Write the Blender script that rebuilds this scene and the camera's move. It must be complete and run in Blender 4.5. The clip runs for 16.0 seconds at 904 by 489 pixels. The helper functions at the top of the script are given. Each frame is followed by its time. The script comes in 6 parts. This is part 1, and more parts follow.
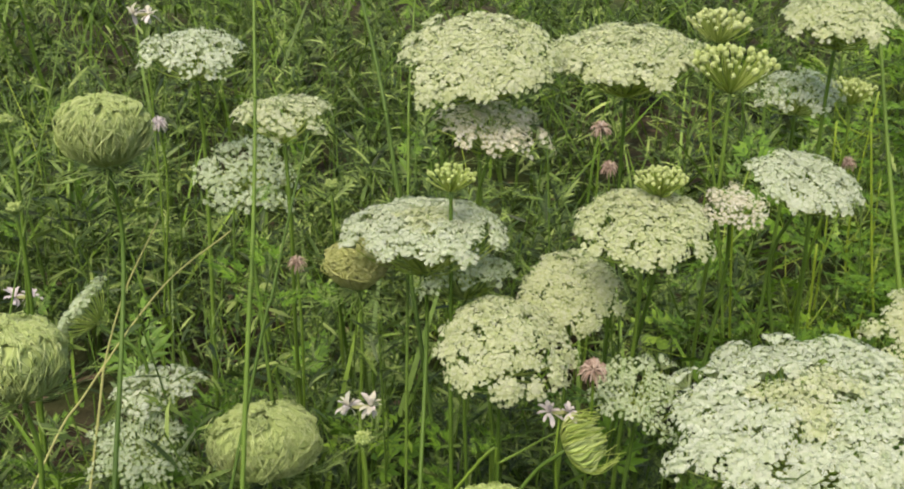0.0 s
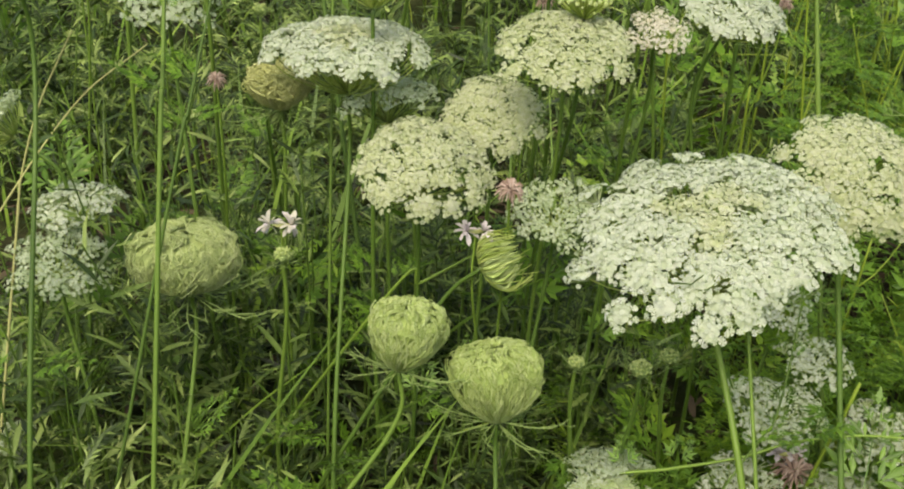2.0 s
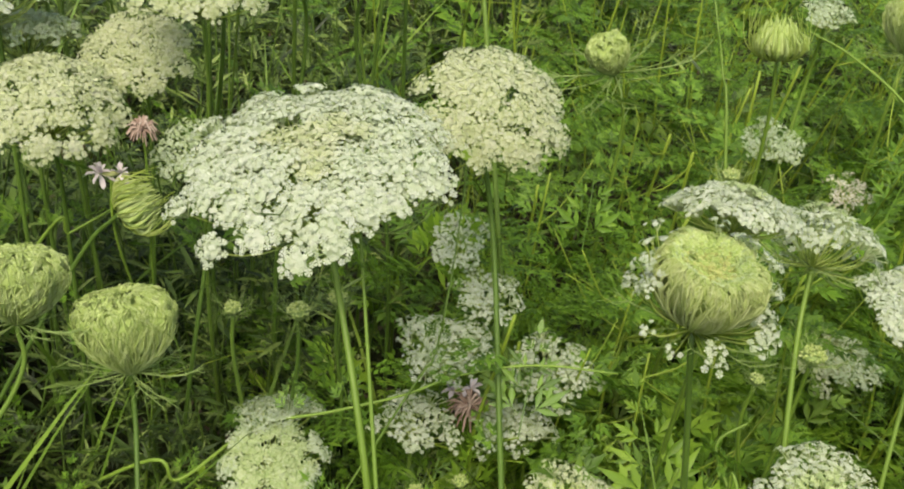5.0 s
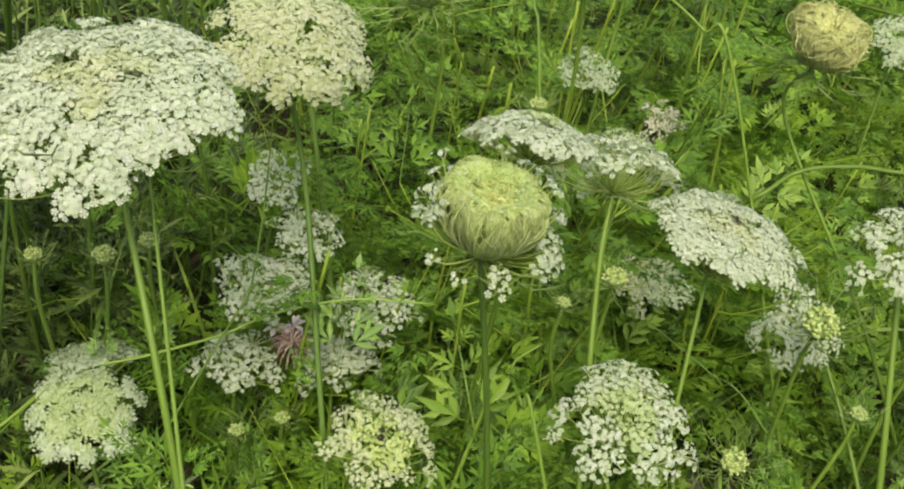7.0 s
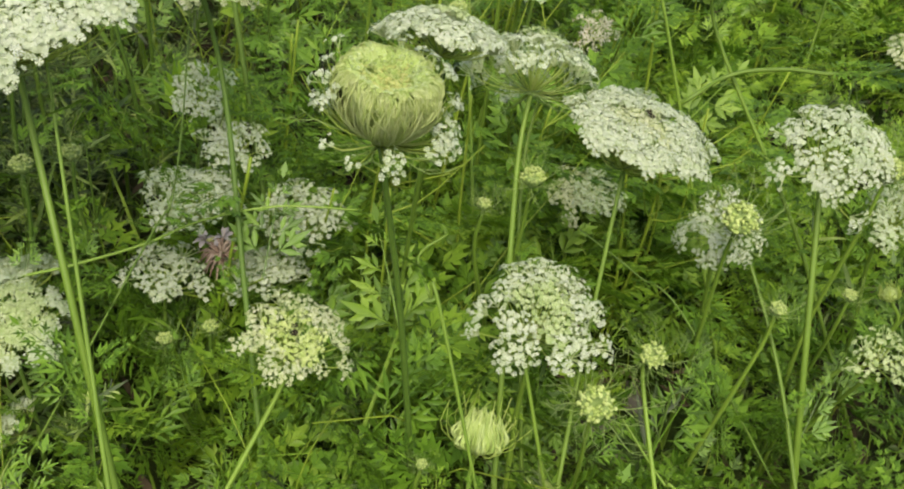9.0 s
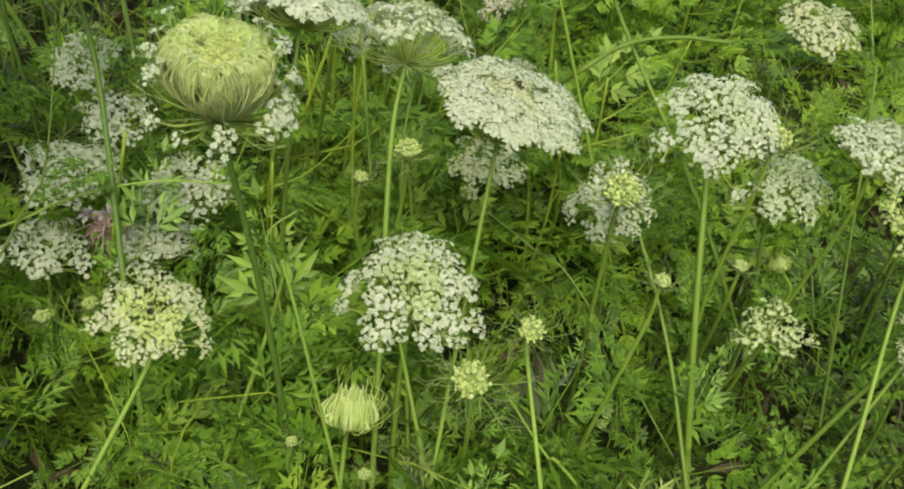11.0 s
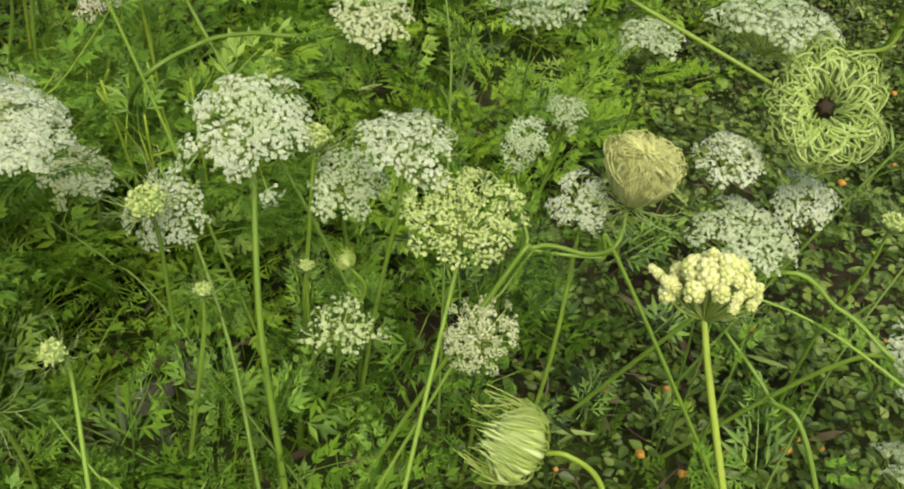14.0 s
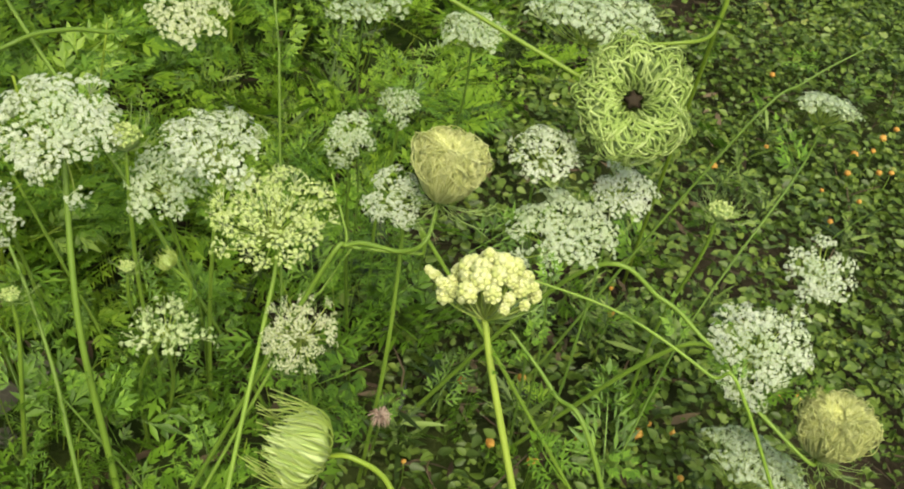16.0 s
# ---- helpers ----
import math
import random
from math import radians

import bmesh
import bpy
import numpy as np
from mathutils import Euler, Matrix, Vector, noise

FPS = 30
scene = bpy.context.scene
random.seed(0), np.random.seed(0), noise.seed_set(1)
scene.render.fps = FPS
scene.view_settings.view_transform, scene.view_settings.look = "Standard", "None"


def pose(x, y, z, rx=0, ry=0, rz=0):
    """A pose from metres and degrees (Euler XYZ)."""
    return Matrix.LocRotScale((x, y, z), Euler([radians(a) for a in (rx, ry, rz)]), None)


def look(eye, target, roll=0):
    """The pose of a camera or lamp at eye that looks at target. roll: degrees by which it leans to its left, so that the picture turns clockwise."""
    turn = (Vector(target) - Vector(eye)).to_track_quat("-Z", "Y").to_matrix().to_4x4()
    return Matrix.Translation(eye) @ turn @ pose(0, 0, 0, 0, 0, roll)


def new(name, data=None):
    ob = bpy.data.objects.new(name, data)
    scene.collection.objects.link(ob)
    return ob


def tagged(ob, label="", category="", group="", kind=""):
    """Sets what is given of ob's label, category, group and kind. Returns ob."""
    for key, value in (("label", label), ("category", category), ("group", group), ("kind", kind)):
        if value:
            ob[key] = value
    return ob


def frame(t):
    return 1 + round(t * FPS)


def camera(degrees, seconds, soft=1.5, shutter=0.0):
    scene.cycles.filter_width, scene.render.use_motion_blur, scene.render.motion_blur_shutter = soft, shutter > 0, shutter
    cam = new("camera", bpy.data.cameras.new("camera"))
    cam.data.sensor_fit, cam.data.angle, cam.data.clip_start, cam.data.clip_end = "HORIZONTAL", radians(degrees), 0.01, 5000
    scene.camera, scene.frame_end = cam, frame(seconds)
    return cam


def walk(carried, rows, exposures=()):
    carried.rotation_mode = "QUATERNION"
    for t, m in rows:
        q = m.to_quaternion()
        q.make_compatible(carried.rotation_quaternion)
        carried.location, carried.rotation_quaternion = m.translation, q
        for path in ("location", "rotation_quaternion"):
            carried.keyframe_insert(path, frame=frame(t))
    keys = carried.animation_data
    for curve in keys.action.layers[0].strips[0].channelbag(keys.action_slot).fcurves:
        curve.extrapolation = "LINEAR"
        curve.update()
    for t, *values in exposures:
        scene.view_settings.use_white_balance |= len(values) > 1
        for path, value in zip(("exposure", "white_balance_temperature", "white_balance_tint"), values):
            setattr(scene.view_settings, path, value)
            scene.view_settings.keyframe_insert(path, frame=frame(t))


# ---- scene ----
cam = camera(48.00, 16.0, soft=2.0)
PATH = [
    (0.0, pose(0.0000, 0.0000, 0.7000, 65.000, -0.000, 0.000)),
    (0.5, pose(0.0045, 0.0013, 0.7010, 61.113, -0.263, 0.023)),
    (1.0, pose(0.0040, -0.0039, 0.7073, 58.974, -0.699, -0.398)),
    (1.5, pose(0.0029, 0.0032, 0.7054, 56.718, -1.879, -1.837)),
    (2.0, pose(0.0225, -0.0146, 0.6787, 57.202, -2.162, -1.680)),
    (2.5, pose(0.0210, -0.0161, 0.6609, 57.541, -3.631, -3.989)),
    (3.0, pose(0.0568, -0.0216, 0.6536, 58.172, -3.991, -5.386)),
    (3.5, pose(0.0742, -0.0227, 0.6530, 57.255, -4.127, -6.453)),
    (4.0, pose(0.0907, -0.0134, 0.6567, 56.155, -4.296, -7.225)),
    (4.5, pose(0.1092, -0.0160, 0.6552, 56.278, -5.201, -8.954)),
    (5.0, pose(0.1352, -0.0190, 0.6634, 55.814, -5.801, -10.776)),
    (5.2, pose(0.1487, -0.0207, 0.6697, 55.341, -6.120, -11.442)),
    (7.3, pose(0.1850, -0.0362, 0.6659, 53.105, -8.226, -17.878)),
    (7.5, pose(0.1955, -0.0432, 0.6661, 52.910, -7.761, -17.561)),
    (8.0, pose(0.2098, -0.0560, 0.6571, 51.761, -7.374, -17.437)),
    (8.2, pose(0.2080, -0.0596, 0.6492, 51.562, -7.449, -17.933)),
    (10.3, pose(0.2302, -0.0661, 0.6499, 49.374, -8.005, -19.396)),
    (10.5, pose(0.2376, -0.0675, 0.6491, 49.366, -8.025, -19.541)),
    (11.0, pose(0.2771, -0.0770, 0.6564, 48.837, -7.789, -19.761)),
    (11.5, pose(0.3278, -0.0839, 0.6695, 47.866, -7.595, -20.331)),
    (12.0, pose(0.3745, -0.0919, 0.6853, 47.303, -8.115, -22.137)),
    (12.5, pose(0.4098, -0.1034, 0.6928, 47.318, -7.928, -23.040)),
    (13.0, pose(0.4533, -0.1190, 0.6992, 47.382, -7.676, -23.816)),
    (13.5, pose(0.4734, -0.1299, 0.6974, 47.748, -7.663, -24.823)),
    (14.0, pose(0.5052, -0.1455, 0.6976, 47.931, -7.769, -25.811)),
    (14.5, pose(0.5317, -0.1570, 0.7013, 47.860, -7.836, -26.773)),
    (15.0, pose(0.5483, -0.1579, 0.7069, 47.347, -8.315, -27.276)),
    (15.5, pose(0.5598, -0.1593, 0.7106, 47.072, -8.518, -27.832)),
    (16.0, pose(0.5836, -0.1741, 0.7168, 47.067, -8.794, -28.624)),
]
walk(cam, PATH, [(0.0, 0.73, 7300, 8), (5.0, 0.79, 7300, 6), (10.5, 0.80, 7350, 4), (15.0, 0.82, 7600, 0), (16.0, 0.92, 7600, -1)])

# ---- light ----
world = bpy.data.worlds.new("sky")
scene.world = world
world.use_nodes = True
wn = world.node_tree.nodes
sky = wn.new("ShaderNodeTexSky")
sky.sky_type = "NISHITA"
sky.sun_disc = False
sky.sun_elevation = radians(58)
sky.sun_rotation = radians(205)
sky.dust_density = 3.0
sky.air_density = 1.0
wn["Background"].inputs["Strength"].default_value = 0.15
world.node_tree.links.new(sky.outputs["Color"], wn["Background"].inputs["Color"])
sun = new("sun", bpy.data.lights.new("sun", "SUN"))
sun.data.energy = 2.7
sun.data.angle = radians(36)
sun.data.color = (1.0, 0.96, 0.88)
sun.matrix_world = look((-1.2, -2.4, 4.6), (0, 0, 0))


# ---- materials ----
def base_material(name, rough=0.6, spec=0.25):
    m = bpy.data.materials.new(name)
    m.use_nodes = True
    n = m.node_tree.nodes
    b = n["Principled BSDF"]
    b.inputs["Roughness"].default_value = rough
    b.inputs["Specular IOR Level"].default_value = spec
    return m, n, m.node_tree.links, b


def ramp(n, stops):
    r = n.new("ShaderNodeValToRGB")
    e = r.color_ramp.elements
    while len(e) < len(stops):
        e.new(0.5)
    for k, (p, c) in enumerate(stops):
        e[k].position = p
        e[k].color = (*c, 1)
    return r


def plant_material(name, stops, rough=0.55, spec=0.25, through_light=0.3, noise_scale=60.0, bump=0.0, per="island"):
    """Leaf, petal or stem: colour varies by piece and by a fine and a coarse noise; some light passes through."""
    m, n, l, b = base_material(name, rough, spec)
    if per == "island":
        src = n.new("ShaderNodeNewGeometry").outputs["Random Per Island"]
    else:
        src = n.new("ShaderNodeObjectInfo").outputs["Random"]
    geo = n.new("ShaderNodeNewGeometry")
    fine = n.new("ShaderNodeTexNoise")
    fine.inputs["Scale"].default_value = noise_scale
    fine.inputs["Detail"].default_value = 3
    coarse = n.new("ShaderNodeTexNoise")
    coarse.inputs["Scale"].default_value = 5.0
    l.new(geo.outputs["Position"], fine.inputs["Vector"])
    l.new(geo.outputs["Position"], coarse.inputs["Vector"])
    a = n.new("ShaderNodeMath")
    a.operation = "MULTIPLY_ADD"
    a.inputs[1].default_value = 0.62
    l.new(src, a.inputs[0])
    c = n.new("ShaderNodeMath")
    c.operation = "MULTIPLY_ADD"
    c.inputs[1].default_value = 0.40
    c.inputs[2].default_value = -0.14
    l.new(coarse.outputs["Fac"], c.inputs[0])
    d = n.new("ShaderNodeMath")
    d.operation = "MULTIPLY_ADD"
    d.inputs[1].default_value = 0.26
    l.new(fine.outputs["Fac"], d.inputs[0])
    l.new(c.outputs[0], d.inputs[2])
    l.new(d.outputs[0], a.inputs[2])
    r = ramp(n, stops)
    l.new(a.outputs[0], r.inputs["Fac"])
    l.new(r.outputs["Color"], b.inputs["Base Color"])
    if bump:
        bp = n.new("ShaderNodeBump")
        bp.inputs["Strength"].default_value = bump
        bp.inputs["Distance"].default_value = 0.001
        l.new(fine.outputs["Fac"], bp.inputs["Height"])
        l.new(bp.outputs["Normal"], b.inputs["Normal"])
    if through_light:
        t = n.new("ShaderNodeBsdfTranslucent")
        l.new(r.outputs["Color"], t.inputs["Color"])
        mix = n.new("ShaderNodeMixShader")
        mix.inputs["Fac"].default_value = through_light
        l.new(b.outputs["BSDF"], mix.inputs[1])
        l.new(t.outputs["BSDF"], mix.inputs[2])
        l.new(mix.outputs["Shader"], n["Material Output"].inputs["Surface"])
    return m


M = {}
M["white"] = plant_material("petals_white", [(0.1, (0.45, 0.52, 0.33)), (0.35, (0.545, 0.595, 0.44)), (0.75, (0.615, 0.65, 0.54))], 0.65, 0.15, 0.5)
M["cream"] = plant_material("petals_cream", [(0.1, (0.44, 0.49, 0.25)), (0.4, (0.54, 0.575, 0.36)), (0.8, (0.595, 0.615, 0.46))], 0.65, 0.15, 0.5)
M["pale"] = plant_material("petals_pale", [(0.1, (0.37, 0.46, 0.25)), (0.4, (0.49, 0.56, 0.38)), (0.8, (0.565, 0.62, 0.47))], 0.65, 0.15, 0.5)
M["pinkish"] = plant_material("petals_pinkish", [(0.1, (0.50, 0.47, 0.33)), (0.4, (0.64, 0.61, 0.50)), (0.8, (0.69, 0.67, 0.60))], 0.65, 0.15, 0.5)
M["lime"] = plant_material("florets_lime", [(0.1, (0.24, 0.33, 0.075)), (0.45, (0.36, 0.445, 0.14)), (0.85, (0.50, 0.565, 0.25))], 0.6, 0.2, 0.3)
M["greenish"] = plant_material("petals_greenish", [(0.1, (0.33, 0.43, 0.17)), (0.45, (0.45, 0.53, 0.27)), (0.85, (0.54, 0.60, 0.38))], 0.65, 0.15, 0.45)
M["young"] = plant_material("florets_young", [(0.1, (0.34, 0.43, 0.12)), (0.45, (0.45, 0.52, 0.20)), (0.85, (0.54, 0.59, 0.31))], 0.6, 0.2, 0.35)
M["pedicel"] = plant_material("pedicel_pale", [(0.1, (0.42, 0.51, 0.24)), (0.5, (0.55, 0.62, 0.36)), (0.9, (0.64, 0.69, 0.47))], 0.6, 0.2, 0.6)
M["tan"] = plant_material("florets_tan", [(0.1, (0.32, 0.345, 0.105)), (0.45, (0.45, 0.47, 0.175)), (0.85, (0.56, 0.57, 0.27))], 0.65, 0.2, 0.25)
M["buff"] = plant_material("petals_buff", [(0.1, (0.40, 0.43, 0.22)), (0.45, (0.52, 0.545, 0.35)), (0.85, (0.60, 0.62, 0.45))], 0.65, 0.15, 0.45)
M["knob"] = plant_material("buds_cream", [(0.1, (0.371, 0.421, 0.116)), (0.45, (0.512, 0.543, 0.210)), (0.85, (0.627, 0.634, 0.334))], 0.6, 0.2, 0.3, 900, 0.6)
M["felt"] = plant_material("nest_felt", [(0.1, (0.33, 0.42, 0.135)), (0.5, (0.44, 0.52, 0.205)), (0.9, (0.54, 0.60, 0.31))], 0.65, 0.15, 0.35)
M["curl"] = plant_material("ray_curled", [(0.1, (0.186, 0.275, 0.060)), (0.5, (0.279, 0.375, 0.100)), (0.9, (0.419, 0.500, 0.200))], 0.6, 0.2, 0.3)
M["stem"] = plant_material("stem_green", [(0.1, (0.062, 0.107, 0.012)), (0.5, (0.100, 0.165, 0.020)), (0.9, (0.150, 0.235, 0.032))], 0.5, 0.3, 0.0, 40, 0.2, "object")
M["stem_dark"] = plant_material("stem_dark", [(0.1, (0.045, 0.085, 0.012)), (0.5, (0.07, 0.125, 0.018)), (0.9, (0.11, 0.175, 0.027))], 0.5, 0.3, 0.0, 40, 0.2, "object")
M["stem_lime"] = plant_material("stem_lime", [(0.1, (0.106, 0.165, 0.016)), (0.5, (0.152, 0.218, 0.024)), (0.9, (0.205, 0.264, 0.040))], 0.5, 0.3, 0.0, 40, 0.2, "object")
M["stem_dry"] = plant_material("stem_dry", [(0.1, (0.20, 0.20, 0.07)), (0.5, (0.30, 0.30, 0.12)), (0.9, (0.42, 0.40, 0.20))], 0.7, 0.2, 0.0, 40, 0.2, "object")
M["ray"] = plant_material("ray_green", [(0.1, (0.28, 0.38, 0.07)), (0.5, (0.44, 0.54, 0.14)), (0.9, (0.58, 0.65, 0.25))], 0.55, 0.25, 0.55)
M["nest"] = plant_material("nest_green", [(0.1, (0.255, 0.355, 0.082)), (0.5, (0.375, 0.47, 0.15)), (0.9, (0.505, 0.58, 0.27))], 0.6, 0.2, 0.3)
M["bract"] = plant_material("bract_green", [(0.1, (0.105, 0.170, 0.045)), (0.5, (0.190, 0.270, 0.080)), (0.9, (0.31, 0.40, 0.150))], 0.55, 0.25, 0.2)
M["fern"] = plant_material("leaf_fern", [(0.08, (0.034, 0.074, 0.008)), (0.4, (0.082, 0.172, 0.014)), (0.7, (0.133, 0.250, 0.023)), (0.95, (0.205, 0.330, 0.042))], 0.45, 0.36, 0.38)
# yellower, lighter copy of the fern colour; its brightness stands for sunlit tops
M["lit_leaf"] = plant_material("leaf_fern_lit", [(0.08, (0.085, 0.165, 0.014)), (0.4, (0.165, 0.292, 0.024)), (0.7, (0.235, 0.378, 0.036)), (0.95, (0.318, 0.450, 0.062))], 0.45, 0.40, 0.50)
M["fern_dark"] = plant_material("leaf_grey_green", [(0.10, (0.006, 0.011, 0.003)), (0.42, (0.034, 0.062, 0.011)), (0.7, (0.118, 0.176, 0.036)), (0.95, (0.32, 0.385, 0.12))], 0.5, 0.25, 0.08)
M["grass"] = plant_material("grass_blade", [(0.08, (0.029, 0.058, 0.007)), (0.4, (0.068, 0.126, 0.013)), (0.7, (0.116, 0.200, 0.023)), (0.95, (0.231, 0.326, 0.050))], 0.5, 0.22, 0.2)
M["thin"] = plant_material("stalk_thin", [(0.1, (0.089, 0.142, 0.014)), (0.5, (0.163, 0.236, 0.024)), (0.9, (0.263, 0.336, 0.043))], 0.5, 0.25, 0.1)
M["round"] = plant_material("leaf_round", [(0.06, (0.016, 0.028, 0.005)), (0.35, (0.050, 0.085, 0.013)), (0.65, (0.090, 0.140, 0.022)), (0.85, (0.145, 0.195, 0.036)), (0.97, (0.270, 0.230, 0.072))], 0.45, 0.28, 0.18)
M["dry"] = plant_material("litter", [(0.08, (0.026, 0.019, 0.012)), (0.4, (0.064, 0.046, 0.028)), (0.7, (0.105, 0.079, 0.050)), (0.95, (0.165, 0.131, 0.086))], 0.8, 0.15, 0.0)
M["pink"] = plant_material("petals_pink", [(0.1, (0.20, 0.13, 0.10)), (0.5, (0.35, 0.25, 0.20)), (0.9, (0.50, 0.41, 0.35))], 0.65, 0.15, 0.25)
M["lilac"] = plant_material("petals_lilac", [(0.1, (0.38, 0.33, 0.34)), (0.5, (0.54, 0.48, 0.49)), (0.9, (0.66, 0.62, 0.60))], 0.65, 0.15, 0.25)
M["orange"] = plant_material("petals_orange", [(0.1, (0.24, 0.11, 0.02)), (0.5, (0.36, 0.18, 0.03)), (0.9, (0.48, 0.28, 0.06))], 0.5, 0.3, 0.15)
# near-black of central florets, also used as shade inside the wreath's hole
M["dark"] = plant_material("floret_hollow_dark", [(0.1, (0.012, 0.010, 0.006)), (0.9, (0.03, 0.022, 0.014))], 0.8, 0.1, 0.0)
M["stone"] = plant_material("stone_grey", [(0.1, (0.035, 0.032, 0.026)), (0.5, (0.075, 0.068, 0.056)), (0.9, (0.125, 0.114, 0.095))], 0.85, 0.2, 0.0, 120, 0.6)


def soil_material():
    m, n, l, b = base_material("soil", 0.95, 0.1)
    geo = n.new("ShaderNodeNewGeometry")
    t1 = n.new("ShaderNodeTexNoise")
    t1.inputs["Scale"].default_value = 45
    t1.inputs["Detail"].default_value = 6
    t2 = n.new("ShaderNodeTexNoise")
    t2.inputs["Scale"].default_value = 4
    mix = n.new("ShaderNodeMath")
    mix.operation = "MULTIPLY_ADD"
    mix.inputs[1].default_value = 0.6
    s = n.new("ShaderNodeMath")
    s.operation = "MULTIPLY"
    s.inputs[1].default_value = 0.4
    l.new(geo.outputs["Position"], t1.inputs["Vector"])
    l.new(geo.outputs["Position"], t2.inputs["Vector"])
    l.new(t2.outputs["Fac"], s.inputs[0])
    l.new(t1.outputs["Fac"], mix.inputs[0])
    l.new(s.outputs[0], mix.inputs[2])
    r = ramp(n, [(0.3, (0.012, 0.010, 0.006)), (0.5, (0.028, 0.022, 0.013)), (0.7, (0.060, 0.050, 0.030))])
    l.new(mix.outputs[0], r.inputs["Fac"])
    t3 = n.new("ShaderNodeTexNoise")
    t3.inputs["Scale"].default_value = 1.7
    t3.inputs["Detail"].default_value = 8
    l.new(geo.outputs["Position"], t3.inputs["Vector"])
    cover = ramp(n, [(0.40, (0.0, 0.0, 0.0)), (0.58, (1.0, 1.0, 1.0))])
    l.new(t3.outputs["Fac"], cover.inputs["Fac"])
    moss = ramp(n, [(0.3, (0.010, 0.018, 0.004)), (0.5, (0.024, 0.040, 0.008)), (0.7, (0.050, 0.075, 0.015))])
    l.new(mix.outputs[0], moss.inputs["Fac"])
    both = n.new("ShaderNodeMix")
    both.data_type = "RGBA"
    l.new(cover.outputs["Color"], both.inputs["Factor"])
    l.new(r.outputs["Color"], both.inputs["A"])
    l.new(moss.outputs["Color"], both.inputs["B"])
    l.new(both.outputs["Result"], b.inputs["Base Color"])
    bp = n.new("ShaderNodeBump")
    bp.inputs["Distance"].default_value = 0.01
    l.new(t1.outputs["Fac"], bp.inputs["Height"])
    l.new(bp.outputs["Normal"], b.inputs["Normal"])
    return m


M["soil"] = soil_material()


# ---- mesh helpers ----
class Soup:
    """Triangles gathered from many small pieces."""

    def __init__(self):
        self.v, self.f, self.n = [], [], 0

    def add(self, v, f):
        v = np.asarray(v, float)
        self.v.append(v)
        self.f.append(np.asarray(f, int) + self.n)
        self.n += len(v)
        return self

    def mesh(self, name, origin=(0, 0, 0), smooth=True, second=None):
        """second: another soup, whose faces take the mesh's second material."""
        v = np.concatenate(self.v) - np.asarray(origin, float)
        f = np.concatenate(self.f)
        first = len(f)
        if second:
            f = np.concatenate([f, np.concatenate(second.f) + len(v)])
            v = np.concatenate([v, np.concatenate(second.v) - np.asarray(origin, float)])
        me = bpy.data.meshes.new(name)
        me.vertices.add(len(v))
        me.vertices.foreach_set("co", v.astype(np.float32).ravel())
        me.loops.add(len(f) * 3)
        me.loops.foreach_set("vertex_index", f.astype(np.int32).ravel())
        me.polygons.add(len(f))
        me.polygons.foreach_set("loop_start", np.arange(0, len(f) * 3, 3, dtype=np.int32))
        me.polygons.foreach_set("use_smooth", np.full(len(f), smooth))
        if second:
            me.polygons.foreach_set("material_index", (np.arange(len(f)) >= first).astype(np.int32))
        me.update(calc_edges=True)
        return me


def part(name, soup, material, parent, label="", smooth=True, kind=""):
    """Links a soup as one mesh object under a thing that stands at parent.location."""
    me = soup.mesh(name, parent.location if parent.parent is None else parent.parent.location, smooth)
    me.materials.append(material)
    ob = new(name, me)
    ob.parent = parent
    return tagged(ob, label, kind=kind)


def piece(name, me, parent, m):
    """A small part on a shared mesh, at the pose m in the thing's own space."""
    ob = new(name, me)
    ob.parent = parent
    ob.matrix_basis = m
    return ob


def matrix_of(B, pos, size):
    """Axes in the columns of B, a place and a size."""
    r = B * size
    return Matrix(((r[0][0], r[0][1], r[0][2], pos[0]), (r[1][0], r[1][1], r[1][2], pos[1]), (r[2][0], r[2][1], r[2][2], pos[2]), (0, 0, 0, 1)))


def unit(v):
    v = np.asarray(v, float)
    return v / np.maximum(np.linalg.norm(v, axis=-1, keepdims=True), 1e-9)


def frame_of(n, spin=0.0):
    """Columns: two axes across n, and n."""
    n = unit(n)
    a = np.array((1.0, 0, 0)) if abs(n[0]) < 0.9 else np.array((0, 1.0, 0))
    x = unit(a - n * (a @ n))
    y = np.cross(n, x)
    c, s = math.cos(spin), math.sin(spin)
    return np.stack([c * x + s * y, c * y - s * x, n], 1)


def bend(points, steps):
    """A smooth curve through a few points (Catmull-Rom)."""
    p = np.asarray(points, float)
    if len(p) == 2:
        return p[0] + (p[1] - p[0]) * np.linspace(0, 1, steps)[:, None]
    q = np.concatenate([[2 * p[0] - p[1]], p, [2 * p[-1] - p[-2]]])
    u = np.linspace(0, len(p) - 1 - 1e-6, steps)
    i = u.astype(int)
    t = (u - i)[:, None]
    a, b, c, d = q[i], q[i + 1], q[i + 2], q[i + 3]
    return 0.5 * (2 * b + (c - a) * t + (2 * a - 5 * b + 4 * c - d) * t ** 2 + (3 * b - a - 3 * c + d) * t ** 3)


